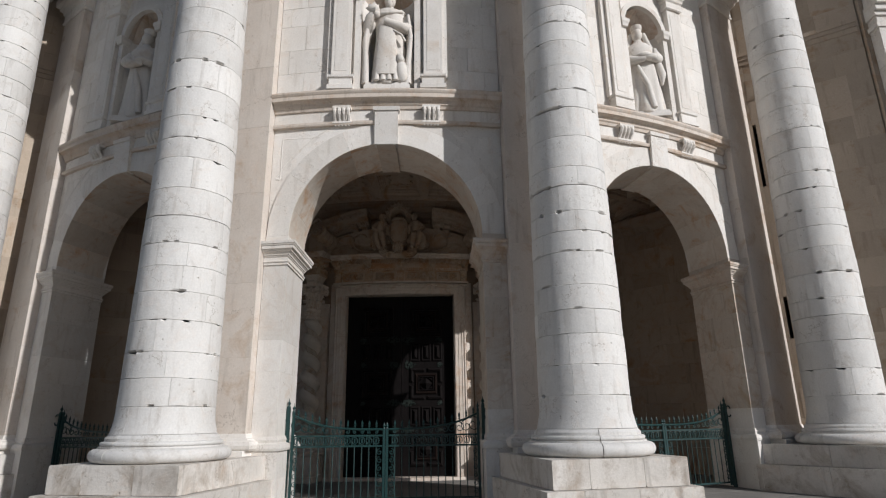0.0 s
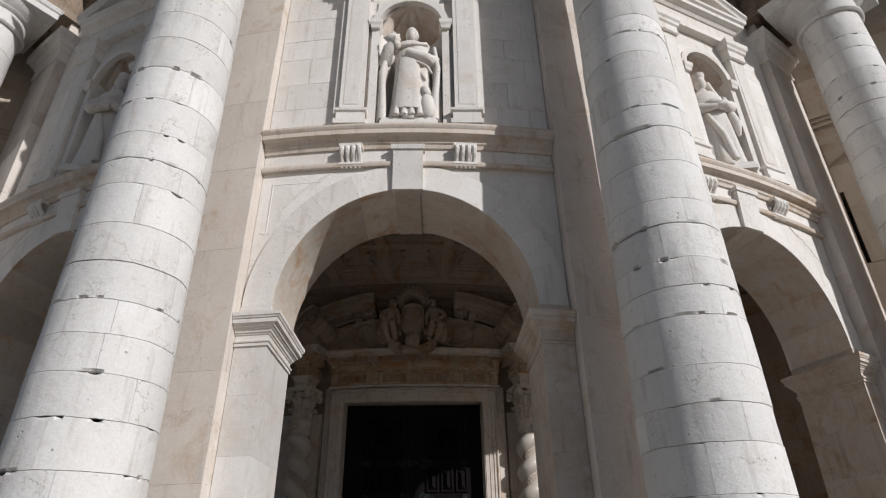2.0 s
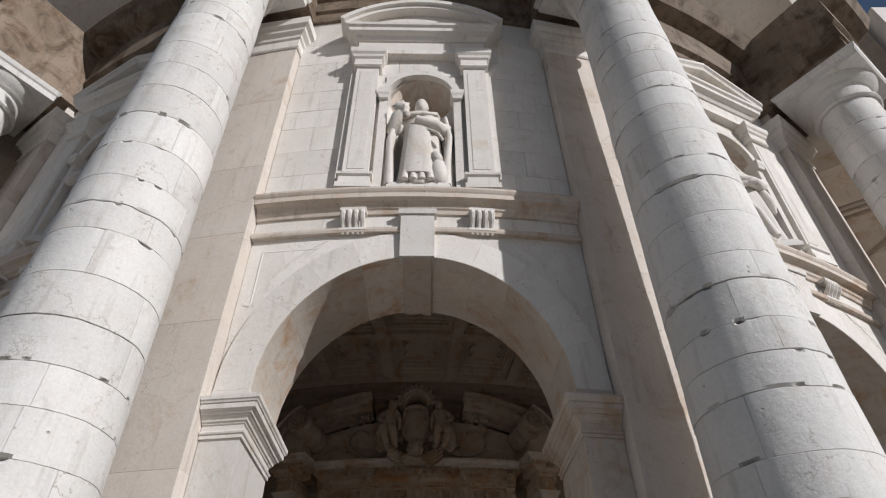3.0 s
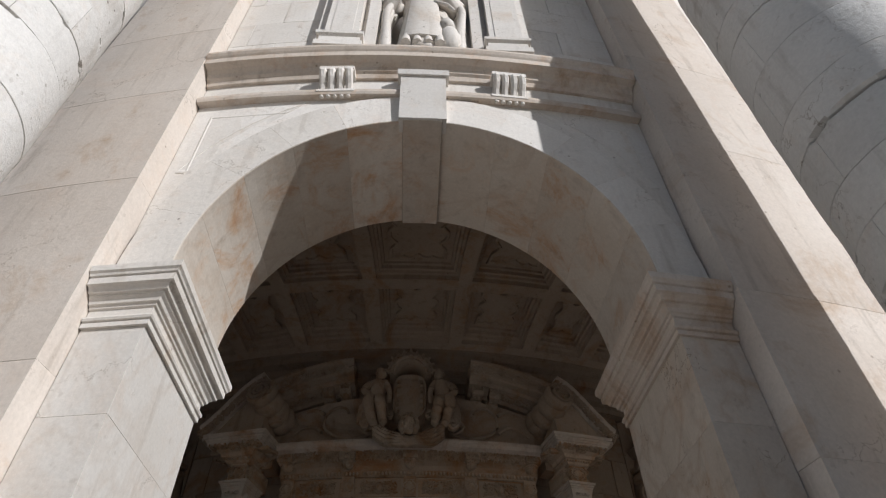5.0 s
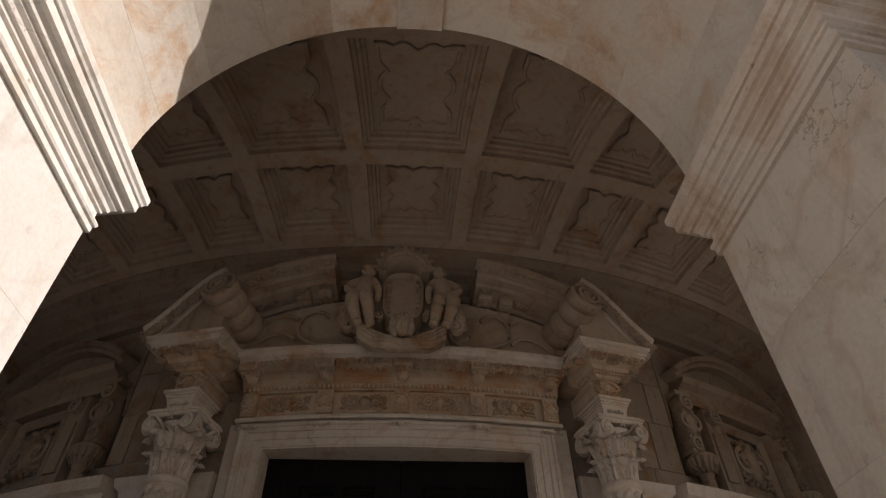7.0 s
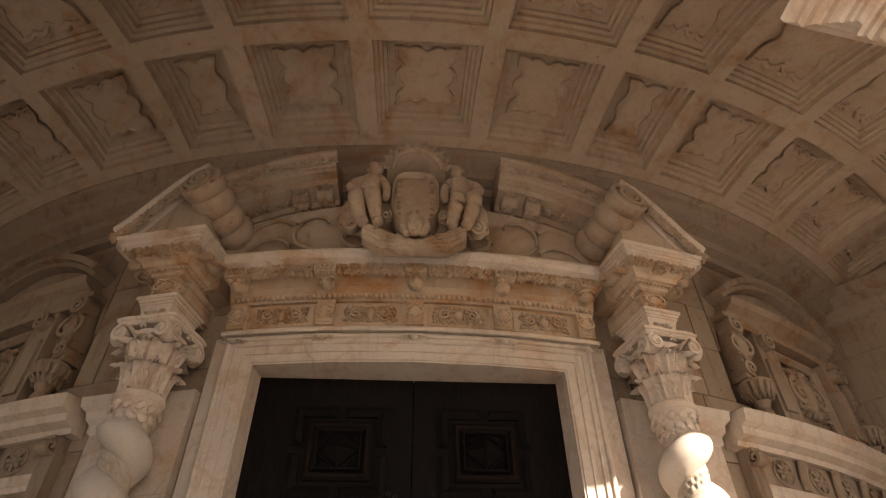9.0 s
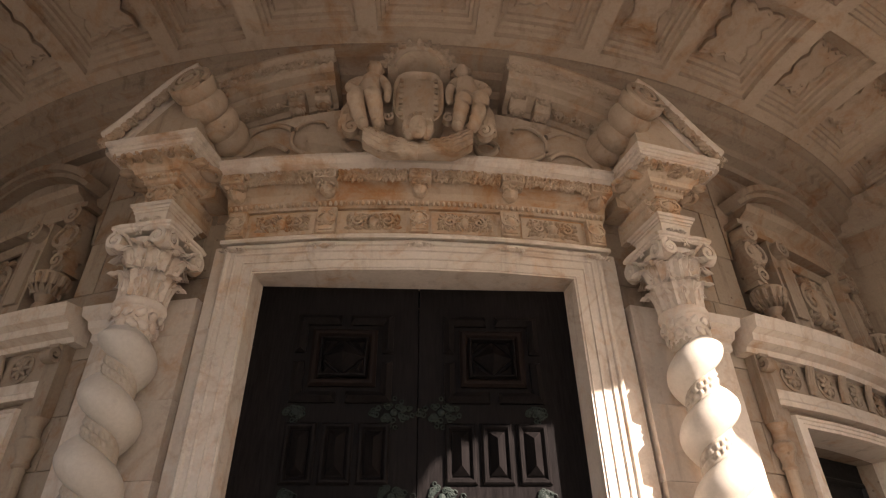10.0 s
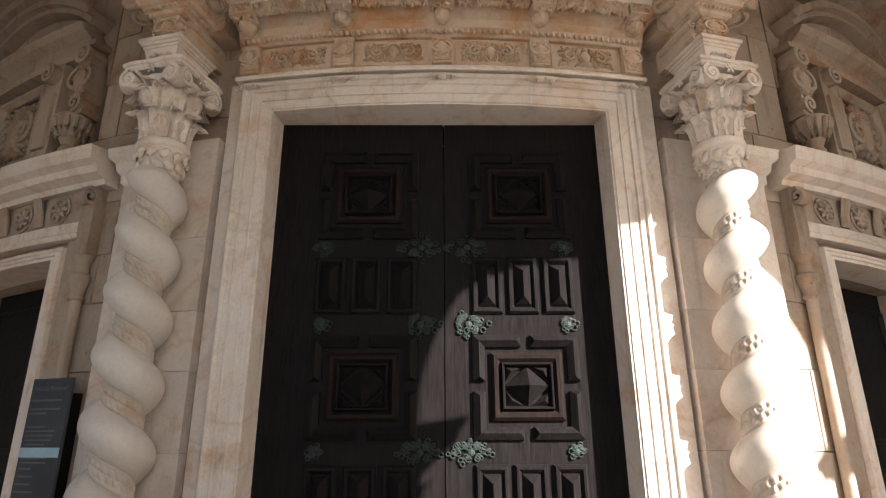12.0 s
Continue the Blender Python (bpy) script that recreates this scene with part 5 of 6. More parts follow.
        # outer raking piece over the column: a smooth face under a flaring carved band
        curve = [(2.46, 5.715), (2.37, 5.785), (2.25, 5.91), (2.13, 6.055), (2.02, 6.19), (1.91, 6.295), (1.80, 6.365)]
        band = lambda x, z: (s * (x - 0.035), -0.70, z - 0.155)
        face = [(s * 2.28, 5.56), (s * 1.735, 5.56), (s * 1.72, 5.80), (s * 1.74, 6.1)] + [(band(x, z)[0], max(5.565, band(x, z)[2])) for x, z in reversed(curve[1:])]
        part("raking_block", bz(disc_prism(face, -0.70, 0.0)), TYMP, p)
        rk = part("raking_band", bz(strip([[(s * x * 0.99, 0.0, z - 0.16), (band(x, z)[0], -0.69, max(5.56, band(x, z)[2])), (s * (x - 0.033), -0.725, max(5.57, z - 0.145)), (s * (x - 0.028), -0.73, max(5.58, z - 0.125)), (s * (x - 0.02), -0.74, max(5.60, z - 0.07)), (s * (x - 0.008), -0.775, max(5.62, z - 0.025)), (s * x, -0.81, z), (s * x, -0.81, z + 0.022), (s * x * 0.99, 0.0, z + 0.03)] for x, z in curve], True)), PALE, p)
        part("leaf_carving", bz(join(*[moved(leafy(0.17, 0.14, 0.022, 7 * i + (s > 0), 18), Matrix.Translation((s * ((x + x2) / 2 - 0.018), -0.768, max(5.64, (z + z2) / 2 - 0.065))) @ Matrix.Rotation(s * math.atan2(z2 - z, x - x2), 4, "Y")) for i, ((x, z), (x2, z2)) in enumerate(zip(curve, curve[1:]))])), TYMP, rk, smooth=True)


portal()


def acanthus(w, h, curl, seed):
    """One carved leaf that climbs along z, faces -y and rolls its tip outwards and down."""
    rows = []
    n, m = 18, 11
    for i in range(n + 1):
        f = i / n
        phi = 2.15 * f
        zc, yc = h * math.sin(phi), -curl * (1 - math.cos(phi)) / 1.55 - 0.012
        lobes = 0.72 + 0.28 * abs(math.sin(f * math.pi * 4.2 + 0.5))
        ww = 0.5 * w * (0.62 + 0.5 * math.sin(math.pi * min(1.0, 0.12 + 0.9 * f))) * (1 - 0.5 * f ** 3) * lobes
        row = []
        for j in range(m):
            u = -1 + 2 * j / (m - 1)
            vein = 0.014 * math.cos(u * math.pi * 2.5) * (1 - 0.5 * f)
            row.append((u * ww, yc + 0.03 * abs(u) ** 1.6 - vein - (0.012 if j == m // 2 else 0.0), zc - 0.035 * abs(u) * (1 - f)))
        rows.append(row)
    front = strip(rows, False)
    back = ([Vector(v) + Vector((0, 0.022, -0.006)) for v in front[0]], [tuple(reversed(q)) for q in front[1]])
    return join(front, back)


def twisted_column(th, hand, start):
    m = cm(th, 8.45)
    lift = lambda shape: ([(v[0], v[1], float(np.interp(v[2], (0.0, 1.2, 4.69, 4.98, 5.26, 5.44, 5.60), (0.0, 1.2, 4.83, 5.06, 5.28, 5.40, 5.56)))) for v in shape[0]], shape[1])
    def cpart(name, shape, mat, parent=None, label="", smooth=False, m=None):
        return part(name, lift(shape), mat, parent, label, smooth, m)

    c = thing("twisted_column", "spiral marble column with garland bands and a leafy capital beside the door", "column", m, group="twisted columns of the portal")
    # pedestal under it
    cpart("pedestal", ring([(0.03, FLOOR), (0.03, FLOOR + 0.12), (0, FLOOR + 0.14), (0, 0.95), (0.03, 0.97), (0.04, 1.02)], 0.24, 0.24), PALE, c)
    cpart("base", lathe([(0, 1.02), (0.24, 1.02), (0.26, 1.06), (0.24, 1.10), (0.20, 1.12), (0.21, 1.16), (0.19, 1.20), (0, 1.20)], 32), PALE, c, smooth=True)
    z0, z1, pitch = 1.20, 3.95, 0.412
    na, K = 96, 50

    def surf(i, j):
        a = 2 * math.pi * j / na
        z = min(z1, max(z0, start + pitch * (i / K - hand * j / na)))
        ph = (i % K) / K
        env = max(0.0, min(1.0, (z - z0) / 0.12, (z1 - z) / 0.10))
        if ph < 0.68:
            r = 0.134 + 0.112 * math.sin(math.pi * ph / 0.68) ** 0.72
        else:
            q = (ph - 0.68) / 0.32
            rim = 0.012 * (math.exp(-((q - 0.1) / 0.07) ** 2) + math.exp(-((q - 0.9) / 0.07) ** 2))
            r = 0.131 + rim + (0.02 * abs(math.sin(9 * a + (math.pi / 2 if q > 0.5 else 0.0) + 2.5 * q)) ** 0.7 * abs(math.sin(2 * math.pi * (q - 0.16) / 0.68)) ** 0.7 if 0.16 < q < 0.84 else 0.0)
        r = (0.155 + (r - 0.155) * env) * (1 - 0.12 * (z - z0) / (z1 - z0))
        return (r * math.cos(a), r * math.sin(a), z)

    i0 = math.floor((z0 - start) / pitch * K) - K - 2
    i1 = math.ceil((z1 - start) / pitch * K) + K + 2
    V = [surf(i, j) for i in range(i0, i1 + 1) for j in range(na)]
    shaft, band = [], []
    for i in range(i0, i1):
        for j in range(na):
            k, up = (j + 1, i) if j + 1 < na else (0, i - hand * K)
            if i0 <= up < i1:
                at = lambda row, c: (row - i0) * na + c
                f = (at(i, j), at(up, k), at(up + 1, k), at(i + 1, j))
                if max(V[q][2] for q in f) - min(V[q][2] for q in f) > 1e-4:
                    (shaft if i % K < 34 else band).append(f)
    for name, faces, mat, lab in (("shaft", shaft, TWIST, ""), ("garland_band", band, RUSTPALE, "carved leaf garland wound round the shaft")):
        used = sorted({q for f in faces for q in f})
        at = {q: n for n, q in enumerate(used)}
        cpart(name, ([V[q] for q in used], [tuple(at[q] for q in f) for f in faces]), mat, c, lab, smooth=True)
    # capital
    cap = cpart("capital", lathe([(0, 3.86), (0.12, 3.86), (0.135, 3.90), (0.150, 3.96), (0.168, 4.03), (0.172, 4.06), (0.185, 4.07), (0.190, 4.09), (0.182, 4.115), (0.165, 4.125), (0.15, 4.14), (0.14, 4.17), (0.14, 4.30), (0.16, 4.45), (0.21, 4.60), (0.0, 4.62)], 32), PALE, c, smooth=True)
    for n, zb, h, w, curl, off in ((8, 4.14, 0.20, 0.20, 0.12, 0), (8, 4.18, 0.33, 0.19, 0.16, 22.5), (8, 4.34, 0.20, 0.13, 0.15, 0)):
        for k in range(n):
            cpart("leaf", moved(acanthus(w, h, curl, k), Matrix.Rotation(radians(off + 45 * k), 4, "Z") @ Matrix.Translation((0, -0.14, zb))), PALE, cap, smooth=True)
    for k in range(12):
        for q, (zz, rr) in enumerate(((3.93, 0.150), (4.005, 0.170))):
            a = (k + 0.5 * q) * 30
            cpart("garland_leaf", moved(ball((0, 0, 0), 0.042, 0.020, 0.030, 6, 9, k, 0.5), Matrix.Rotation(radians(a), 4, "Z") @ Matrix.Translation((0, -rr, zz)) @ Matrix.Rotation(radians(35 * (1 - 2 * q)), 4, "Y")), PALE, cap, smooth=True)
    for k in range(4):
        mm = Matrix.Rotation(radians(90 * k), 4, "Z")
        for s in (-1, 1):
            cpart("volute", moved(join(scroll(s * 0.175, 4.555, 0.082, 1.9, -0.265, -0.16, 0.028, s, 100, 40), ball((s * 0.175, -0.255, 4.555), 0.02, 0.02, 0.02, 5, 8), tube([(s * 0.05, -0.17, 4.42), (s * 0.075, -0.20, 4.55), (s * 0.15, -0.225, 4.635)], 0.016, 7)), mm), PALE, cap, smooth=True)
        cpart("rosette", moved(rosette(0.05, -0.245, 6, 4.63), mm), PALE, cap, smooth=True)
    # concave abacus
    out = []
    for k in range(4):
        for i in range(8):
            f = i / 8
            a = radians(-45 + 90 * k + 90 * f)
            r = 0.36 - 0.10 * math.sin(math.pi * f)
            out.append((r * math.cos(a), r * math.sin(a)))
    cpart("abacus", strip([[(x * s, y * s, z) for x, y in out] for s, z in ((0.88, 4.63), (0.94, 4.645), (0.94, 4.66), (0.99, 4.668), (1.0, 4.69))], True), PALE, cap)
    # impost block, its stepped mouldings and the cornice that breaks forward over it
    cpart("impost_block", ring([(0.012, 4.69), (0.012, 4.715), (0.022, 4.72), (0.026, 4.80), (0.04, 4.875), (0.048, 4.88), (0.048, 4.905), (0.058, 4.91), (0.060, 4.935), (0.074, 4.942), (0.078, 4.975), (0.0, 4.98)], 0.105, 0.15), PALE, c)
    die = cpart("die", box(-0.10, 0.10, -0.17, 0.4, 4.98, 5.26, 0.006), RUST, c)
    cpart("leaf_carving", leafy(0.15, 0.24, 0.02, 9, 12, -0.175, 0, 5.12), RUST, die, smooth=True)
    for s in (-1, 1):
        cpart("leaf_carving", moved(leafy(0.30, 0.22, 0.02, 19, 16, -0.105, 0.0, 5.12), Matrix.Rotation(radians(90 * s), 4, "Z") @ Matrix.Translation((0.02, 0, 0))), RUST, die, smooth=True)
        cpart("scroll_wing", join(scroll(s * 0.145, 5.20, 0.05, 1.5, -0.11, 0.30, 0.02, s, 90, 26), scroll(s * 0.135, 5.05, 0.045, 1.4, -0.12, 0.30, 0.02, -s, 270, 26), box(min(s * 0.10, s * 0.155), max(s * 0.10, s * 0.155), -0.09, 0.45, 5.0, 5.25, 0.012)), RUST, die, smooth=True)
    cpart("rosette", leafy(0.18, 0.07, 0.016, 31, 7, -0.18, 0.0, 4.80), PALE, c, smooth=True)
    for s in (-1, 1):
        cpart("rosette", moved(leafy(0.22, 0.07, 0.016, 33, 8, -0.135, 0.0, 4.80), Matrix.Rotation(radians(90 * s), 4, "Z")), PALE, c, smooth=True)
    cpart("bed_moulding", ring([(0.0, 5.25), (0.02, 5.262), (0.03, 5.29), (0.055, 5.31), (0.06, 5.335), (0.085, 5.345), (0.10, 5.40), (0.15, 5.45), (0.20, 5.475)], 0.12, 0.18), RUST, c)
    for k in range(9):
        cpart("egg", ball((-0.15 + 0.0375 * k, -0.232, 5.315), 0.014, 0.017, 0.022, 5, 7), RUST, c, smooth=True)
        for s in (-1, 1):
            cpart("egg", ball((s * 0.172, -0.20 + 0.045 * k, 5.315), 0.017, 0.015, 0.022, 5, 7), RUST, c, smooth=True)
    # carved soffit under the cornice, with leaf modillions
    flat = Matrix.Rotation(radians(90), 4, "X")
    for s in (-1, 1):
        cpart("soffit_leaf", moved(leafy(0.22, 0.15, 0.028, 3, 16), Matrix.Translation((s * 0.215, -0.345, 5.468)) @ flat), RUST, c, smooth=True)
        cpart("soffit_leaf", moved(leafy(0.15, 0.34, 0.028, 5, 16), Matrix.Translation((s * 0.30, -0.05, 5.468)) @ flat), RUST, c, smooth=True)
        cpart("modillion", join(box(min(s * 0.24, s * 0.38), max(s * 0.24, s * 0.38), -0.25, -0.19, 5.43, 5.478, 0.012), ball((s * 0.33, -0.22, 5.432), 0.055, 0.032, 0.022, 6, 9, 3, 0.5)), RUST, c, smooth=True)
    cpart("modillion", join(box(-0.06, 0.06, -0.42, -0.24, 5.425, 5.478, 0.014), leafy(0.10, 0.05, 0.015, 4, 6, -0.42, 0, 5.445), moved(leafy(0.09, 0.14, 0.02, 8, 7), Matrix.Translation((0, -0.34, 5.425)) @ flat)), RUST, c, smooth=True)
    cpart("cornice", ring([(0.13, 5.475), (0.165, 5.475), (0.165, 5.508), (0.178, 5.512), (0.185, 5.535), (0.195, 5.538), (0.195, 5.562), (0.212, 5.566), (0.22, 5.60)], 0.19, 0.24), PALE, c)
    cpart("cornice_return", box(-0.30, 0.30, 0.1, 0.6, 5.30, 5.60, 0.01), RUST, c)
    return c


twisted_column(13.9, -1, 3.730)
twisted_column(-14.4, 1, 3.582)


def coat_of_arms():
    m = cm(-0.42, RD + 0.15, -1.09) @ Matrix.Diagonal((1.0, 1.0, 1.17, 1))
    a = thing("coat_of_arms", "carved stone shield with a crown over the door", "carving", m)
    y = -0.42
    pw = lambda v: math.copysign(abs(v) ** 0.62, v)
    sh = [(0.25 * pw(math.cos(t)), 6.02 + 0.29 * pw(math.sin(t))) for t in [2 * math.pi * i / 40 for i in range(40)]]
    cx = lambda s: [(x * s * 0.82, 6.11 + (z - 6.02) * s * 0.88) for x, z in sh]
    rows = [[(x, yy, z) for x, z in cx(s)] for s, yy in ((1.12, -0.2), (1.12, y + 0.02), (1.06, y - 0.02), (0.98, y), (0.94, y + 0.03), (0.7, y + 0.005), (0.3, y - 0.012))]
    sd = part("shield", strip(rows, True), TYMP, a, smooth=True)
    for k in range(7):
        for s in (-1, 1):
            part("boss", box(s * 0.15 - 0.02, s * 0.15 + 0.02, y - 0.004, y + 0.02, 5.92 + 0.06 * k, 5.958 + 0.06 * k, 0.012), TYMP, sd)
    # crown: a hollow hoop with leaves round the rim
    hoop = []
    for i in range(25):
        t = math.pi * i / 24
        hoop.append([(r * math.cos(t), yy, 6.36 + 0.95 * r * math.sin(t)) for r, yy in ((0.19, -0.1), (0.19, y - 0.06), (0.205, y - 0.085), (0.225, y - 0.075), (0.25, y - 0.10), (0.275, y - 0.075), (0.285, -0.1))])
    cr = part("crown", strip(hoop, True), TYMP, a, smooth=True)
    for k in range(11):
        t = math.pi * (k + 0.5) / 11
        part("crown_leaf", moved(join(ball((0, 0, 0.035), 0.022, 0.022, 0.042, 6, 8), ball((-0.028, 0, 0.012), 0.018, 0.02, 0.02, 5, 7), ball((0.028, 0, 0.012), 0.018, 0.02, 0.02, 5, 7), ball((0, -0.02, -0.02), 0.03, 0.02, 0.02, 5, 7)),
                                 Matrix.Translation((0.28 * math.cos(t), y - 0.075, 6.36 + 0.27 * math.sin(t))) @ Matrix.Rotation(math.pi / 2 - t, 4, "Y")), TYMP, cr, smooth=True)
    # plain supporting shapes at both sides
    for s in (-1, 1):
        low = lambda z: 5.74 + (z - 5.75) * 0.86

        def limb(pts, radii):
            """A rounded limb: fine steps of overlapping lumps along a smooth line."""
            pts = [Vector((s * x, y + d, low(z))) for x, d, z in pts]
            out, rr = [], []
            for k in range(len(pts) - 1):
                p0, p1, p2, p3 = pts[max(k - 1, 0)], pts[k], pts[k + 1], pts[min(k + 2, len(pts) - 1)]
                for i in range(5):
                    f = i / 5
                    out.append(0.5 * (2 * p1 + (p2 - p0) * f + (2 * p0 - 5 * p1 + 4 * p2 - p3) * f * f + (3 * p1 - p0 - 3 * p2 + p3) * f ** 3))
                    rr.append(radii[k] + (radii[k + 1] - radii[k]) * f)
            out.append(pts[-1])
            rr.append(radii[-1])
            return join(tube(out, rr, 12), ball(out[0], rr[0], rr[0], rr[0], 8, 12), ball(out[-1], rr[-1], rr[-1], rr[-1], 8, 12))

        body = [limb(((0.42, 0.0, 6.08), (0.425, -0.02, 6.18), (0.41, -0.01, 6.28), (0.40, 0.0, 6.36), (0.39, 0.0, 6.41)), [0.095, 0.11, 0.098, 0.10, 0.05]),
                ball((s * 0.378, y - 0.03, low(6.49)), 0.062, 0.066, 0.074, 10, 14), ball((s * 0.388, y + 0.0, low(6.515)), 0.076, 0.072, 0.066, 10, 14, 4, 0.7),
                limb(((0.47, 0.0, 6.36), (0.55, -0.02, 6.31), (0.595, -0.04, 6.24), (0.55, -0.07, 6.18), (0.49, -0.08, 6.15)), [0.052, 0.048, 0.042, 0.038, 0.034]),
                limb(((0.33, -0.02, 6.36), (0.285, -0.05, 6.27), (0.262, -0.06, 6.18), (0.268, -0.07, 6.08)), [0.046, 0.042, 0.036, 0.032]),
                limb(((0.40, -0.02, 6.09), (0.39, -0.11, 6.05), (0.37, -0.15, 5.99), (0.345, -0.11, 5.88), (0.325, -0.08, 5.77)), [0.085, 0.085, 0.072, 0.062, 0.048]),
                limb(((0.46, -0.01, 6.09), (0.51, -0.10, 6.05), (0.515, -0.14, 5.98), (0.485, -0.10, 5.87), (0.455, -0.08, 5.77)), [0.085, 0.085, 0.074, 0.062, 0.046]),
                ball((s * 0.318, y - 0.11, low(5.755)), 0.05, 0.06, 0.03, 7, 10), ball((s * 0.445, y - 0.11, low(5.755)), 0.05, 0.06, 0.03, 7, 10),
                ball((s * 0.57, y + 0.02, low(5.92)), 0.085, 0.06, 0.15, 10, 14, 6, 0.7), ball((s * 0.44, y + 0.06, low(5.98)), 0.15, 0.08, 0.20, 10, 14, 8, 0.5)]
        for k in range(5):
            body.append(limb(((0.50 + 0.022 * k, 0.0, 6.10), (0.55 + 0.02 * k, -0.03 + 0.01 * k, 5.98), (0.53 + 0.025 * k, -0.03 + 0.012 * k, 5.86), (0.52 + 0.03 * k, -0.01, 5.79)), [0.018, 0.022, 0.02, 0.012]))
        part("figure", join(*body), TYMP, a, smooth=True)
        part("scroll", scroll(s * 0.55, 5.76, 0.085, 1.8, y - 0.05, y + 0.02, 0.03, s, 60, 36), TYMP, a)
        part("scroll", scroll(s * 0.25, 5.86, 0.055, 1.5, y - 0.06, y + 0.0, 0.02, -s, 60, 30), TYMP, a)
        # wing: a broad spread blade with combed feathers
        rows = []
        for i in range(25):
            f = i / 24
            zb, ztop = 5.515 + 0.13 * max(0.0, f - 0.62) ** 1.3 * 2.6, 5.625 + 0.03 * f + 0.15 * f ** 2
            x = s * (0.0005 + 0.445 * f)
            row = [(x, y + 0.03, zb)]
            for v in range(19):
                g = v / 18
                ridge = 0.024 * abs(math.sin(g * math.pi * 4.5 + 2.2 * f)) ** 0.7 + 0.007 * math.sin(f * 40 + g * 9)
                row.append((x, y - 0.045 - 0.03 * math.sin(g * math.pi) - ridge * min(1.0, 4 * f), zb + (ztop - zb) * g))
            rows.append(row + [(x, y + 0.03, ztop)])
        part("wing", strip(rows, True), TYMP, a, smooth=True)
    mk = [((0, -0.13, 5.70), 0.075, 0.07, 0.10), ((0, -0.20, 5.69), 0.014, 0.016, 0.026), ((0, -0.185, 5.655), 0.028, 0.018, 0.011), ((0, -0.175, 5.63), 0.026, 0.024, 0.018), ((0.03, -0.19, 5.72), 0.017, 0.009, 0.009), ((-0.03, -0.19, 5.72), 0.017, 0.009, 0.009),
          ((0.042, -0.17, 5.675), 0.026, 0.02, 0.028), ((-0.042, -0.17, 5.675), 0.026, 0.02, 0.028)]
    curls = [ball((0.09 * math.cos(t), y - 0.10, 5.715 + 0.10 * math.sin(t)), 0.045, 0.055, 0.045, 6, 8, k, 0.3) for k, t in enumerate([math.pi * (i / 11 * 1.4 - 0.2) for i in range(12)])]
    mask = part("mask", join(*[ball((c[0], y + c[1], c[2]), rx, ry, rz, 9, 14) for c, rx, ry, rz in mk]), TYMP, a, smooth=True)
    for curl in curls:
        part("curl", curl, TYMP, mask, smooth=True)
    part("support", box(-0.16, 0.16, -0.25, 0.2, 5.8, 6.2, 0.02), TYMP, a)


coat_of_arms()


# ---- doors ----
def pyramid(x0, x1, z0, z1, y, h, inset=0.0, base=0.012, flat=0.0):
    """Raised field with bevelled sides; a point or a ridge on top."""
    w, d = x1 - x0, z1 - z0
    e = min(w, d) / 2 * (1 - flat)
    vs = [(x0, y + 0.01, z0), (x1, y + 0.01, z0), (x1, y + 0.01, z1), (x0, y + 0.01, z1),
          (x0, y - base, z0), (x1, y - base, z0), (x1, y - base, z1), (x0, y - base, z1),
          (x0 + e, y - base - h, z0 + e), (x1 - e, y - base - h, z0 + e), (x1 - e, y - base - h, z1 - e), (x0 + e, y - base - h, z1 - e)]
    return vs, [(0, 1, 5, 4), (1, 2, 6, 5), (2, 3, 7, 6), (3, 0, 4, 7), (4, 5, 9, 8), (5, 6, 10, 9), (6, 7, 11, 10), (7, 4, 8, 11), (8, 9, 10, 11), (0, 3, 2, 1)]


def frame4(x0, x1, z0, z1, t, y, h):
    """A raised moulded border."""
    rows = []
    for d, yy in ((0, y + 0.01), (0, y - h * 0.5), (t * 0.3, y - h), (t * 0.6, y - h), (t, y - h * 0.3), (t, y + 0.01)):
        rows.append([(x0 + d, yy, z0 + d), (x1 - d, yy, z0 + d), (x1 - d, yy, z1 - d), (x0 + d, yy, z1 - d)])
    return strip(rows, True, False)


def corner_piece(cx, cz, sx, sz, w, h, t, y, d):
    """An L-shaped raised moulding with mitred ends, a bevelled ridge."""
    ox, oz = cx, cz
    pts = [(0, h), (0, 0), (w, 0)]
    rows = []
    ends = [((0, h), (t, h)), ((0, 0), (t, t)), ((w, 0), (w, t))]
    for k, (o, i) in enumerate(ends):
        mid = ((o[0] + i[0]) / 2, (o[1] + i[1]) / 2)
        sh = (0, -0.03) if k == 0 else ((-0.03, 0) if k == 2 else (0, 0))
        pos = lambda p, yy, dx=0, dz=0: (ox + sx * (p[0] + dx), yy, oz + sz * (p[1] + dz))
        rows.append([pos(o, y + 0.01), pos(o, y - d * 0.45), pos(mid, y - d, *sh), pos(i, y - d * 0.45), pos(i, y + 0.01)])
    return strip(rows, True)


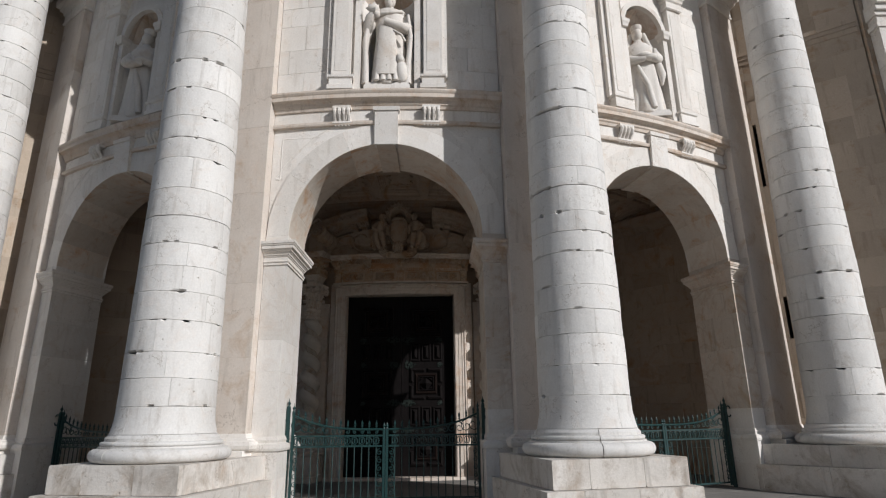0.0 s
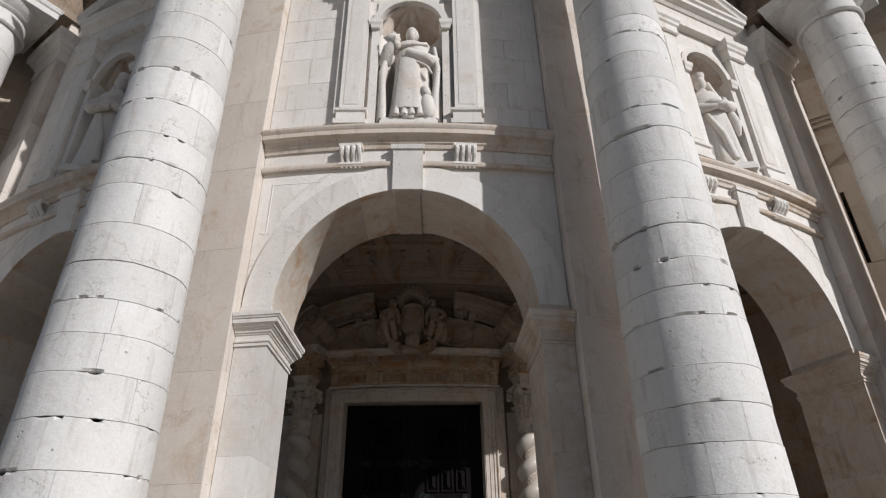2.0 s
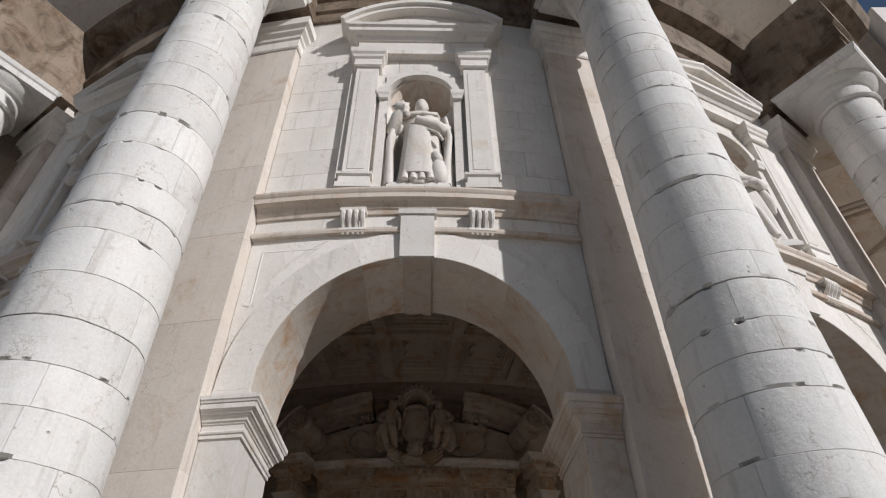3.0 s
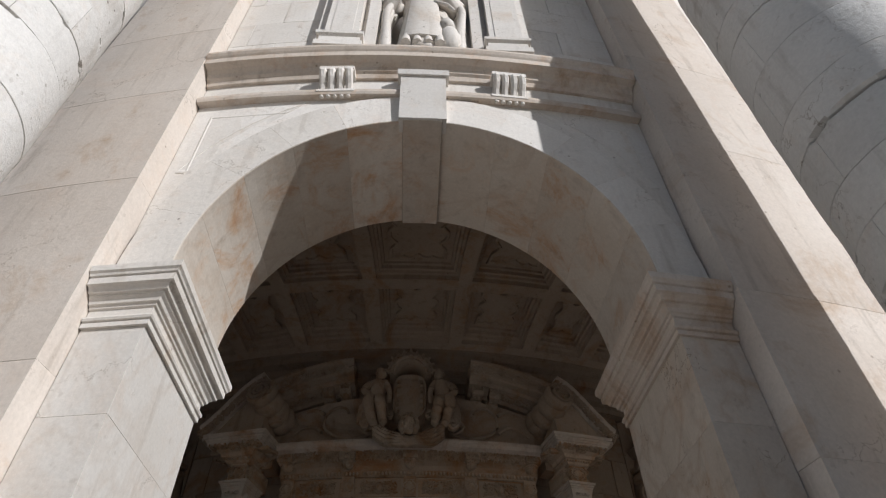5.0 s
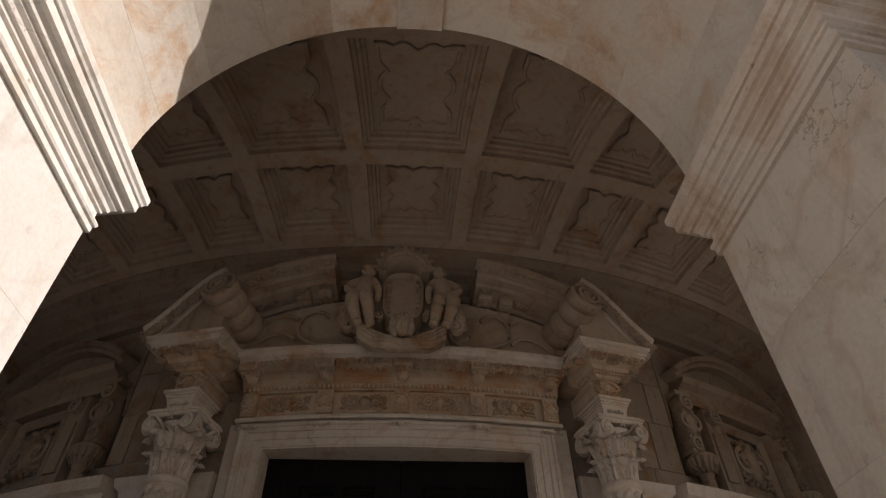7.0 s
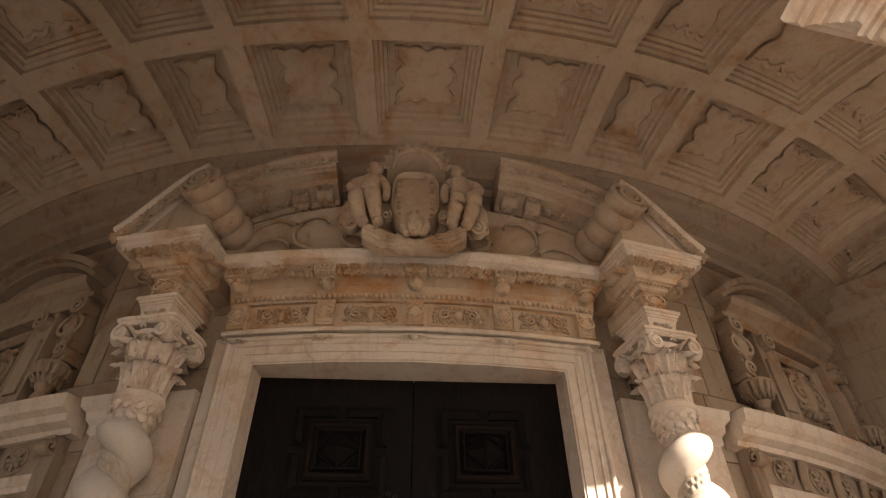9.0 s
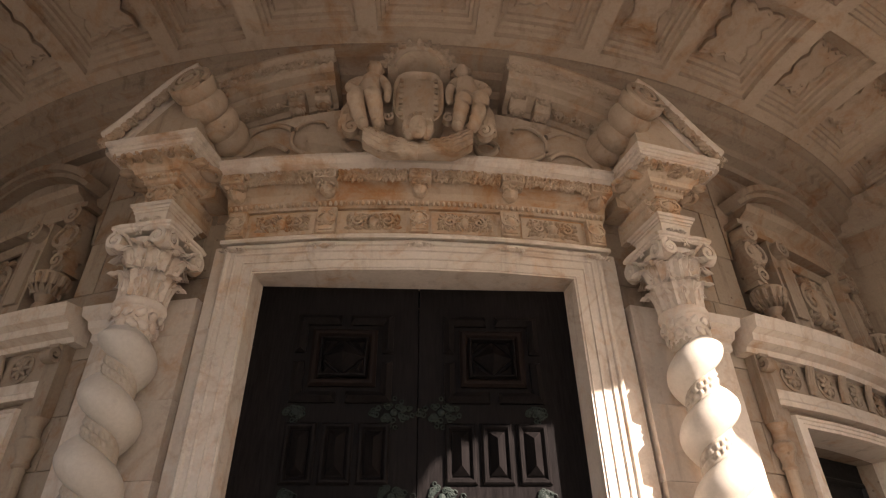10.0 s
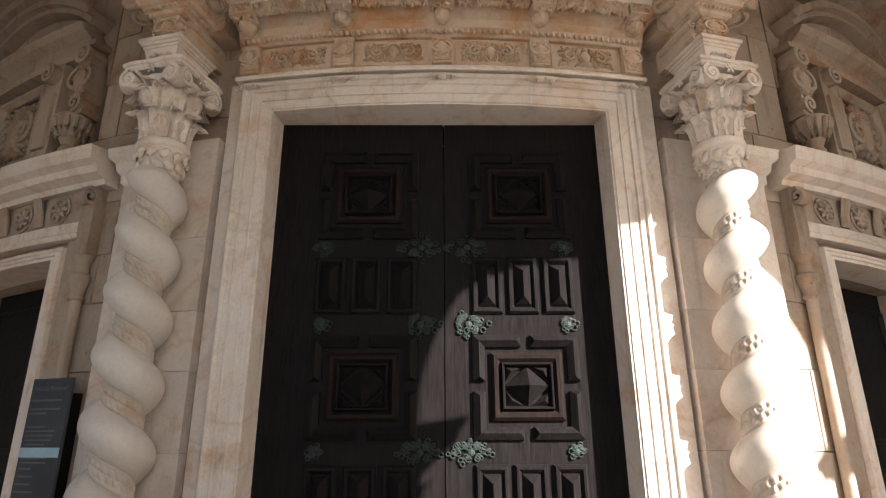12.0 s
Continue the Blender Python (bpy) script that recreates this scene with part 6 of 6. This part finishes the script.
def door_leaf(parent, s, m):
    """One leaf; s is 1 when its free edge is at x = 0 and its hinges towards +x."""
    W = 1.30
    X = lambda a, b: (min(s * a, s * b), max(s * a, s * b))
    leaf = part("leaf", box(*X(0.004, W), 0.0, 0.09, FLOOR + 0.02, 4.70, 0.006), WOOD, parent, m=m)
    bigs = [(0.70, 1.42), (2.16, 2.88), (3.62, 4.34)]
    threes = [(1.57, 2.0), (3.04, 3.47)]
    x0, x1 = 0.20, 0.96
    for z0, z1 in bigs:
        xc, zc = (x0 + x1) / 2, (z0 + z1) / 2
        gw, gh = (x1 - x0) / 2 - 0.035, (z1 - z0) / 2 - 0.035
        for sx, sz, cx, cz in ((1, 1, x0, z0), (-1, 1, x1, z0), (1, -1, x0, z1), (-1, -1, x1, z1)):
            part("corner_moulding", corner_piece(s * cx, cz, s * sx, sz, gw, gh, 0.085, 0.0, 0.055), WOOD, leaf)
        fa, fb = 0.125, 0.125
        part("panel_frame", frame4(*X(x0 + fa, x1 - fa), z0 + fb, z1 - fb, 0.075, 0.0, 0.04), WOODRED, leaf)
        part("inner_frame", frame4(*X(x0 + fa + 0.07, x1 - fa - 0.07), z0 + fb + 0.07, z1 - fb - 0.07, 0.03, 0.0, 0.055), WOOD, leaf)
        # diamond with four corner fields
        hw, hh = (x1 - x0) / 2 - 0.225, (z1 - z0) / 2 - 0.225
        dm = ([(s * xc - hw, 0.005, zc), (s * xc, 0.005, zc - hh), (s * xc + hw, 0.005, zc), (s * xc, 0.005, zc + hh), (s * xc - hw, -0.02, zc), (s * xc, -0.02, zc - hh), (s * xc + hw, -0.02, zc), (s * xc, -0.02, zc + hh), (s * xc, -0.13, zc)],
              [(0, 1, 5, 4), (1, 2, 6, 5), (2, 3, 7, 6), (3, 0, 4, 7), (4, 5, 8), (5, 6, 8), (6, 7, 8), (7, 4, 8)])
        part("diamond_boss", dm, WOOD, leaf)
        for qx, qz in ((-1, -1), (1, -1), (1, 1), (-1, 1)):
            g = 0.03
            a = [(s * xc + qx * hw, zc + qz * hh), (s * xc + qx * g, zc + qz * hh), (s * xc + qx * hw, zc + qz * g)]
            c = (sum(p[0] for p in a) / 3, sum(p[1] for p in a) / 3)
            part("corner_field", ([(x, 0.005, z) for x, z in a] + [(x, -0.015, z) for x, z in a] + [(c[0], -0.05, c[1])], [(0, 1, 4, 3), (1, 2, 5, 4), (2, 0, 3, 5), (3, 4, 6), (4, 5, 6), (5, 3, 6)]), WOOD, leaf)
    for z0, z1 in threes:
        for k in range(3):
            a = x0 + k * 0.265
            part("upright_frame", frame4(*X(a, a + 0.23), z0, z1, 0.05, 0.0, 0.03), WOOD, leaf)
            part("upright_boss", pyramid(*X(a + 0.055, a + 0.175), z0 + 0.06, z1 - 0.06, 0.0, 0.06), WOOD, leaf)
    for z in (1.49, 2.08, 2.96, 3.55):
        for xa, w, h in ((0.175, 0.34, 0.24), (0.90, 0.15, 0.15)):
            rnd = random.Random(int(z * 100))
            shp = [ball((0, 0, 0), 0.028, 0.012, 0.028, 5, 8)]
            n = 40 if w > 0.2 else 18
            for k in range(n):
                t, r = rnd.uniform(-1, 1), rnd.uniform(-1, 1)
                if abs(t) ** 0.8 + abs(r) ** 0.8 > 1.15:
                    t, r = t * 0.45, r * 0.45
                q = rnd.uniform(0.012, 0.021)
                shp.append(moved(tube([(q * math.cos(2 * math.pi * i / 8), 0, q * math.sin(2 * math.pi * i / 8)) for i in range(9)], 0.0055, 5), Matrix.Translation((t * w / 2, -0.003, r * h / 2))))
            part("bronze_plate", moved(join(*shp), Matrix.Translation((s * xa, -0.008, z))), BRONZE, leaf, "pierced verdigris bronze plate")
    return leaf


door = thing("door_1", "tall dark oak double door with diamond panels and bronze plates, closed", "door", kind="structure")
_m = cm(-0.15, RD - 0.22)
door_leaf(door, 1, _m)
door_leaf(door, -1, _m)
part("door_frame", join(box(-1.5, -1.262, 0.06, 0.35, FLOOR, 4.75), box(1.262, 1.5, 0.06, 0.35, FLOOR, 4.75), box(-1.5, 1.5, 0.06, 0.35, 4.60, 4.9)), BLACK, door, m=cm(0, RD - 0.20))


# ---- side doorways with their carved frames above ----
def side_portal(th, name):
    p = thing("side_portal", "small carved limestone doorcase with rosettes and a framed relief above", "portal", kind="structure")
    prof = [(0.0, 0.3), (0.0, -0.05), (0.04, -0.05), (0.05, -0.065), (0.09, -0.065), (0.10, -0.08), (0.13, -0.085), (0.14, 0.02)]
    part("doorcase", doorcase(SIDE_W, SIDE_Z, prof, th), PALE, p)
    for s in (-1, 1):
        part("outer_jamb", bend(box(min(s * 1.10, s * 1.24), max(s * 1.10, s * 1.24), -0.05, 0.02, FLOOR, 3.86, 0.008), th), WARM, p)
        part("colonnette", bend(join(tube([(s * 1.31, -0.05, FLOOR), (s * 1.31, -0.05, 3.25)], 0.045, 12)), th), WARM, p, smooth=True)
        part("colonnette_capital", bend(moved(lathe([(0.0, 3.20), (0.05, 3.20), (0.065, 3.22), (0.05, 3.25), (0.06, 3.30), (0.085, 3.35), (0.085, 3.40), (0.06, 3.42), (0.06, 3.5), (0.09, 3.56), (0, 3.56)], 16), Matrix.Translation((s * 1.31, -0.05, 0))), th), WARM, p, smooth=True)
        part("scroll_bracket", bend(join(box(s * 1.31 - 0.07, s * 1.31 + 0.07, -0.10, 0.02, 3.56, 4.15, 0.015), moved(scroll(0, 4.05, 0.09, 1.6, -0.05, 0.05, 0.03, 1, 90, 30), Matrix.Translation((s * 1.31, -0.14, 0)) @ Matrix.Rotation(radians(90), 4, "Z"))), th), WARM, p)
    part("lintel_band", bend(run([(0.02, 3.72), (-0.10, 3.72), (-0.11, 3.76), (-0.09, 3.78), (-0.09, 3.86), (0.02, 3.86)], -1.25, 1.25), th), PALE, p)
    part("frieze", bend(fine_box(-1.25, 1.25, -0.07, 0.02, 3.86, 4.14, 0.003), th), WARM, p)
    for k in range(5):
        x = -0.96 + 0.48 * k
        part("rosette", bend(join(rosette(0.10, -0.085, 8, 4.0, x), moved(tube([(0.115 * math.cos(2 * math.pi * q / 20), 0, 0.115 * math.sin(2 * math.pi * q / 20)) for q in range(21)], 0.012, 5), Matrix.Translation((x, -0.075, 4.0)))), th), WARM, p, smooth=True)
        if k < 4:
            part("reeded_block", bend(join(*[tube([(x + 0.24 + q * 0.035, -0.08, 3.88), (x + 0.24 + q * 0.035, -0.10, 4.02), (x + 0.24 + q * 0.035, -0.13, 4.13)], 0.018, 6) for q in (-1, 0, 1)]), th), WARM, p, smooth=True)
    part("cornice", bend(run([(0.02, 4.14), (-0.12, 4.14), (-0.14, 4.18), (-0.22, 4.21), (-0.23, 4.27), (-0.29, 4.30), (-0.30, 4.38), (-0.31, 4.41), (0.02, 4.44)], -1.48, 1.48, 14), th), PALE, p)
    # framed relief over the door
    part("back_panel", bend(box(-0.95, 0.95, -0.06, 0.24, 4.42, 5.72, 0.01), th), WARM, p)
    part("relief_frame", bend(frame4(-0.42, 0.42, 4.52, 5.40, 0.10, -0.06, 0.06), th), WARM, p)
    part("leaf_carving", bend(leafy(0.58, 0.66, 0.045, 5, 40, -0.072, 0, 4.96, 0.085), th), WARM, p, smooth=True)
    for s in (-1, 1):
        part("console", bend(join(box(s * 0.62 - 0.11, s * 0.62 + 0.11, -0.16, 0.0, 4.46, 5.46, 0.015), scroll(s * 0.62, 5.34, 0.11, 1.8, -0.24, -0.1, 0.032, s, 90, 34), box(s * 0.62 - 0.08, s * 0.62 + 0.08, -0.19, -0.1, 4.60, 5.15, 0.012)), th), WARM, p)
        sx = s * 0.98
        part("side_scroll", bend(join(scroll(sx, 5.46, 0.12, 1.7, -0.20, -0.02, 0.04, s, 90, 30), scroll(sx, 4.98, 0.10, 1.6, -0.18, -0.02, 0.035, -s, 270, 30), box(sx - 0.07, sx + 0.07, -0.15, 0.02, 5.02, 5.40, 0.02),
                                      leafy(0.16, 0.42, 0.03, 12 + s, 12, -0.15, sx, 5.22), box(sx - 0.11, sx + 0.11, -0.17, 0.02, 5.56, 5.62, 0.012), box(sx - 0.10, sx + 0.10, -0.16, 0.02, 4.86, 4.91, 0.01)), th), WARM, p)
        vase = [(0.0, 4.46), (0.07, 4.46), (0.07, 4.52), (0.05, 4.56), (0.10, 4.66), (0.14, 4.76), (0.14, 4.82), (0.11, 4.84), (0.0, 4.86)]
        part("gadrooned_pedestal", bend(moved(join(lathe(vase, 20), *[moved(tube([(0.09, 0, 4.62), (0.13, 0, 4.70), (0.15, 0, 4.79)], 0.022, 6), Matrix.Rotation(2 * math.pi * q / 14, 4, "Z")) for q in range(14)]), Matrix.Translation((s * 0.98, -0.14, 0))), th), WARM, p, smooth=True)
    part("upper_band", bend(run([(0.22, 5.50), (-0.13, 5.50), (-0.15, 5.54), (-0.12, 5.56), (-0.12, 5.70), (-0.20, 5.74), (-0.24, 5.80), (0.22, 5.80)], -0.95, 0.95), th), WARM, p)
    R = 1.55
    zc = 5.80 + 0.36 - R
    half = math.degrees(math.acos((5.80 - zc) / R))
    part("segmental_pediment", bend(join(archring(R, R + 0.05, zc, -0.20, 0.22, 90 - half, 90 + half), archring(R + 0.05, R + 0.12, zc, -0.26, 0.22, 90 - half, 90 + half)), th), WARM, p)
    part("pediment_field", bend(disc_prism([(R * math.cos(radians(90 - half + 2 * half * i / 20)), zc + R * math.sin(radians(90 - half + 2 * half * i / 20))) for i in range(21)], -0.08, 0.22), th), WARM, p)
    part("recess_head", bend(archplate(1.125, 1.10, 5.22, 6.41, -0.004, 0.22), th), WARM, p)
    d = thing(name, "wooden side door coloured black for the deep shade of its doorway", "door", kind="structure")
    # The doorway's deep shade is put into the black of leaf and panels.
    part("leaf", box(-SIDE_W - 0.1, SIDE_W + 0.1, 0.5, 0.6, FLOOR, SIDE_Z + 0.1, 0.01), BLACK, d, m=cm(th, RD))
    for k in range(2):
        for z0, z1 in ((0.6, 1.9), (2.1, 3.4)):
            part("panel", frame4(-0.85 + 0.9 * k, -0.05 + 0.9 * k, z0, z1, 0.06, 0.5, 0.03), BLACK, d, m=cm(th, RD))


side_portal(SIDE, "door_2")
side_portal(-SIDE, "door_3")


def wall_pilaster(th):
    p = thing("wall_pilaster", "flat limestone pilaster with a moulded capital beside the portal", "pilaster", kind="structure")
    part("shaft", bend(box(-0.22, 0.22, -0.07, 0.02, FLOOR, 4.12, 0.006), th), PALE, p)
    part("capital", bend(strip([[(sx * (0.22 + d), -0.07 - d if yb == 0 else 0.02, z) for sx, yb in ((-1, 1), (-1, 0), (1, 0), (1, 1))] for d, z in ((0.0, 4.12), (0.02, 4.14), (0.02, 4.20), (0.05, 4.24), (0.06, 4.30), (0.10, 4.34), (0.11, 4.42), (-0.05, 4.43))], True), th), PALE, p)


wall_pilaster(17.0)
wall_pilaster(-17.0)


def respond(th, s):
    """Ashlar strip that stands a little proud behind a twisted column."""
    p = thing("wall_respond", "pale ashlar strip standing proud behind a twisted column", "pilaster", kind="structure")
    rnd = random.Random(17)
    a, b = sorted((-s * 0.255, s * 0.208))
    z = FLOOR
    while z < 4.42:
        z1 = min(z + rnd.uniform(0.42, 0.6), 4.43)
        z1 = 4.43 if 4.43 - z1 < 0.2 else z1
        part("block", bend(box(a, b, -0.085 + rnd.uniform(-0.003, 0.003), 0.02, z + 0.0015, z1 - 0.0015, 0.005), th), PALE, p)
        z = z1


respond(13.9, 1)
respond(-14.4, -1)


# ---- board with notes for visitors, floodlight ----
def board():
    m = cm(-20.2, RD + 0.15, 0)
    b = thing("sign", "slate-grey visitor board with a pale blue stripe fixed to the wall", "sign", m)
    part("panel", box(-0.19, 0.19, -0.012, 0.012, 1.10, 2.60, 0.003), SIGN, b)
    part("fixing", box(-0.12, 0.12, 0.012, 0.15, 1.2, 2.5, 0.002), BLACK, b)
    part("stripe", box(-0.189, 0.189, -0.015, -0.010, 2.06, 2.125), SIGNBLUE, b)
    cu = bpy.data.curves.new("title", "FONT")
    cu.body, cu.size, cu.extrude = "Panteão Nacional", 0.046, 0.0012
    cu.materials.append(SIGNTEXT)
    ti = new("title", cu)
    ti.parent = b
    ti.matrix_basis = pose(-0.165, -0.0135, 2.515, 90, 0, 0)
    rnd = random.Random(2)
    z = 2.47
    for k, (h, n) in enumerate(((0.013, 1), (0.0, 1), (0.013, 2), (0.0, 2), (0.010, 1), (0.010, 4), (0.0, 1), (0.010, 3))):
        for i in range(n):
            z -= 0.030
            if h:
                part("text_line", box(-0.165, -0.165 + rnd.uniform(0.16, 0.30), -0.0145, -0.010, z, z + h), SIGNTEXT, b)
    for i in range(9):
        zz = 1.98 - i * 0.05 - (0.06 if i > 3 else 0)
        part("text_line", box(-0.165, -0.165 + rnd.uniform(0.1, 0.2), -0.0145, -0.010, zz, zz + 0.010), SIGNTEXT, b)


board()


def floodlight():
    m = cm(13.5, 11.2, 4.50)
    f = thing("floodlight", "small black floodlight bracketed to the inner side of a pier", "lamp", m)
    part("bracket", box(-0.03, 0.03, -0.36, 0.16, -0.02, 0.02, 0.004), BLACK, f)
    part("housing", box(-0.16, 0.16, 0.10, 0.26, -0.10, 0.10, 0.03), BLACK, f)
    part("lens", box(-0.13, 0.13, 0.258, 0.27, -0.07, 0.07, 0.004), BLACK, f)


floodlight()
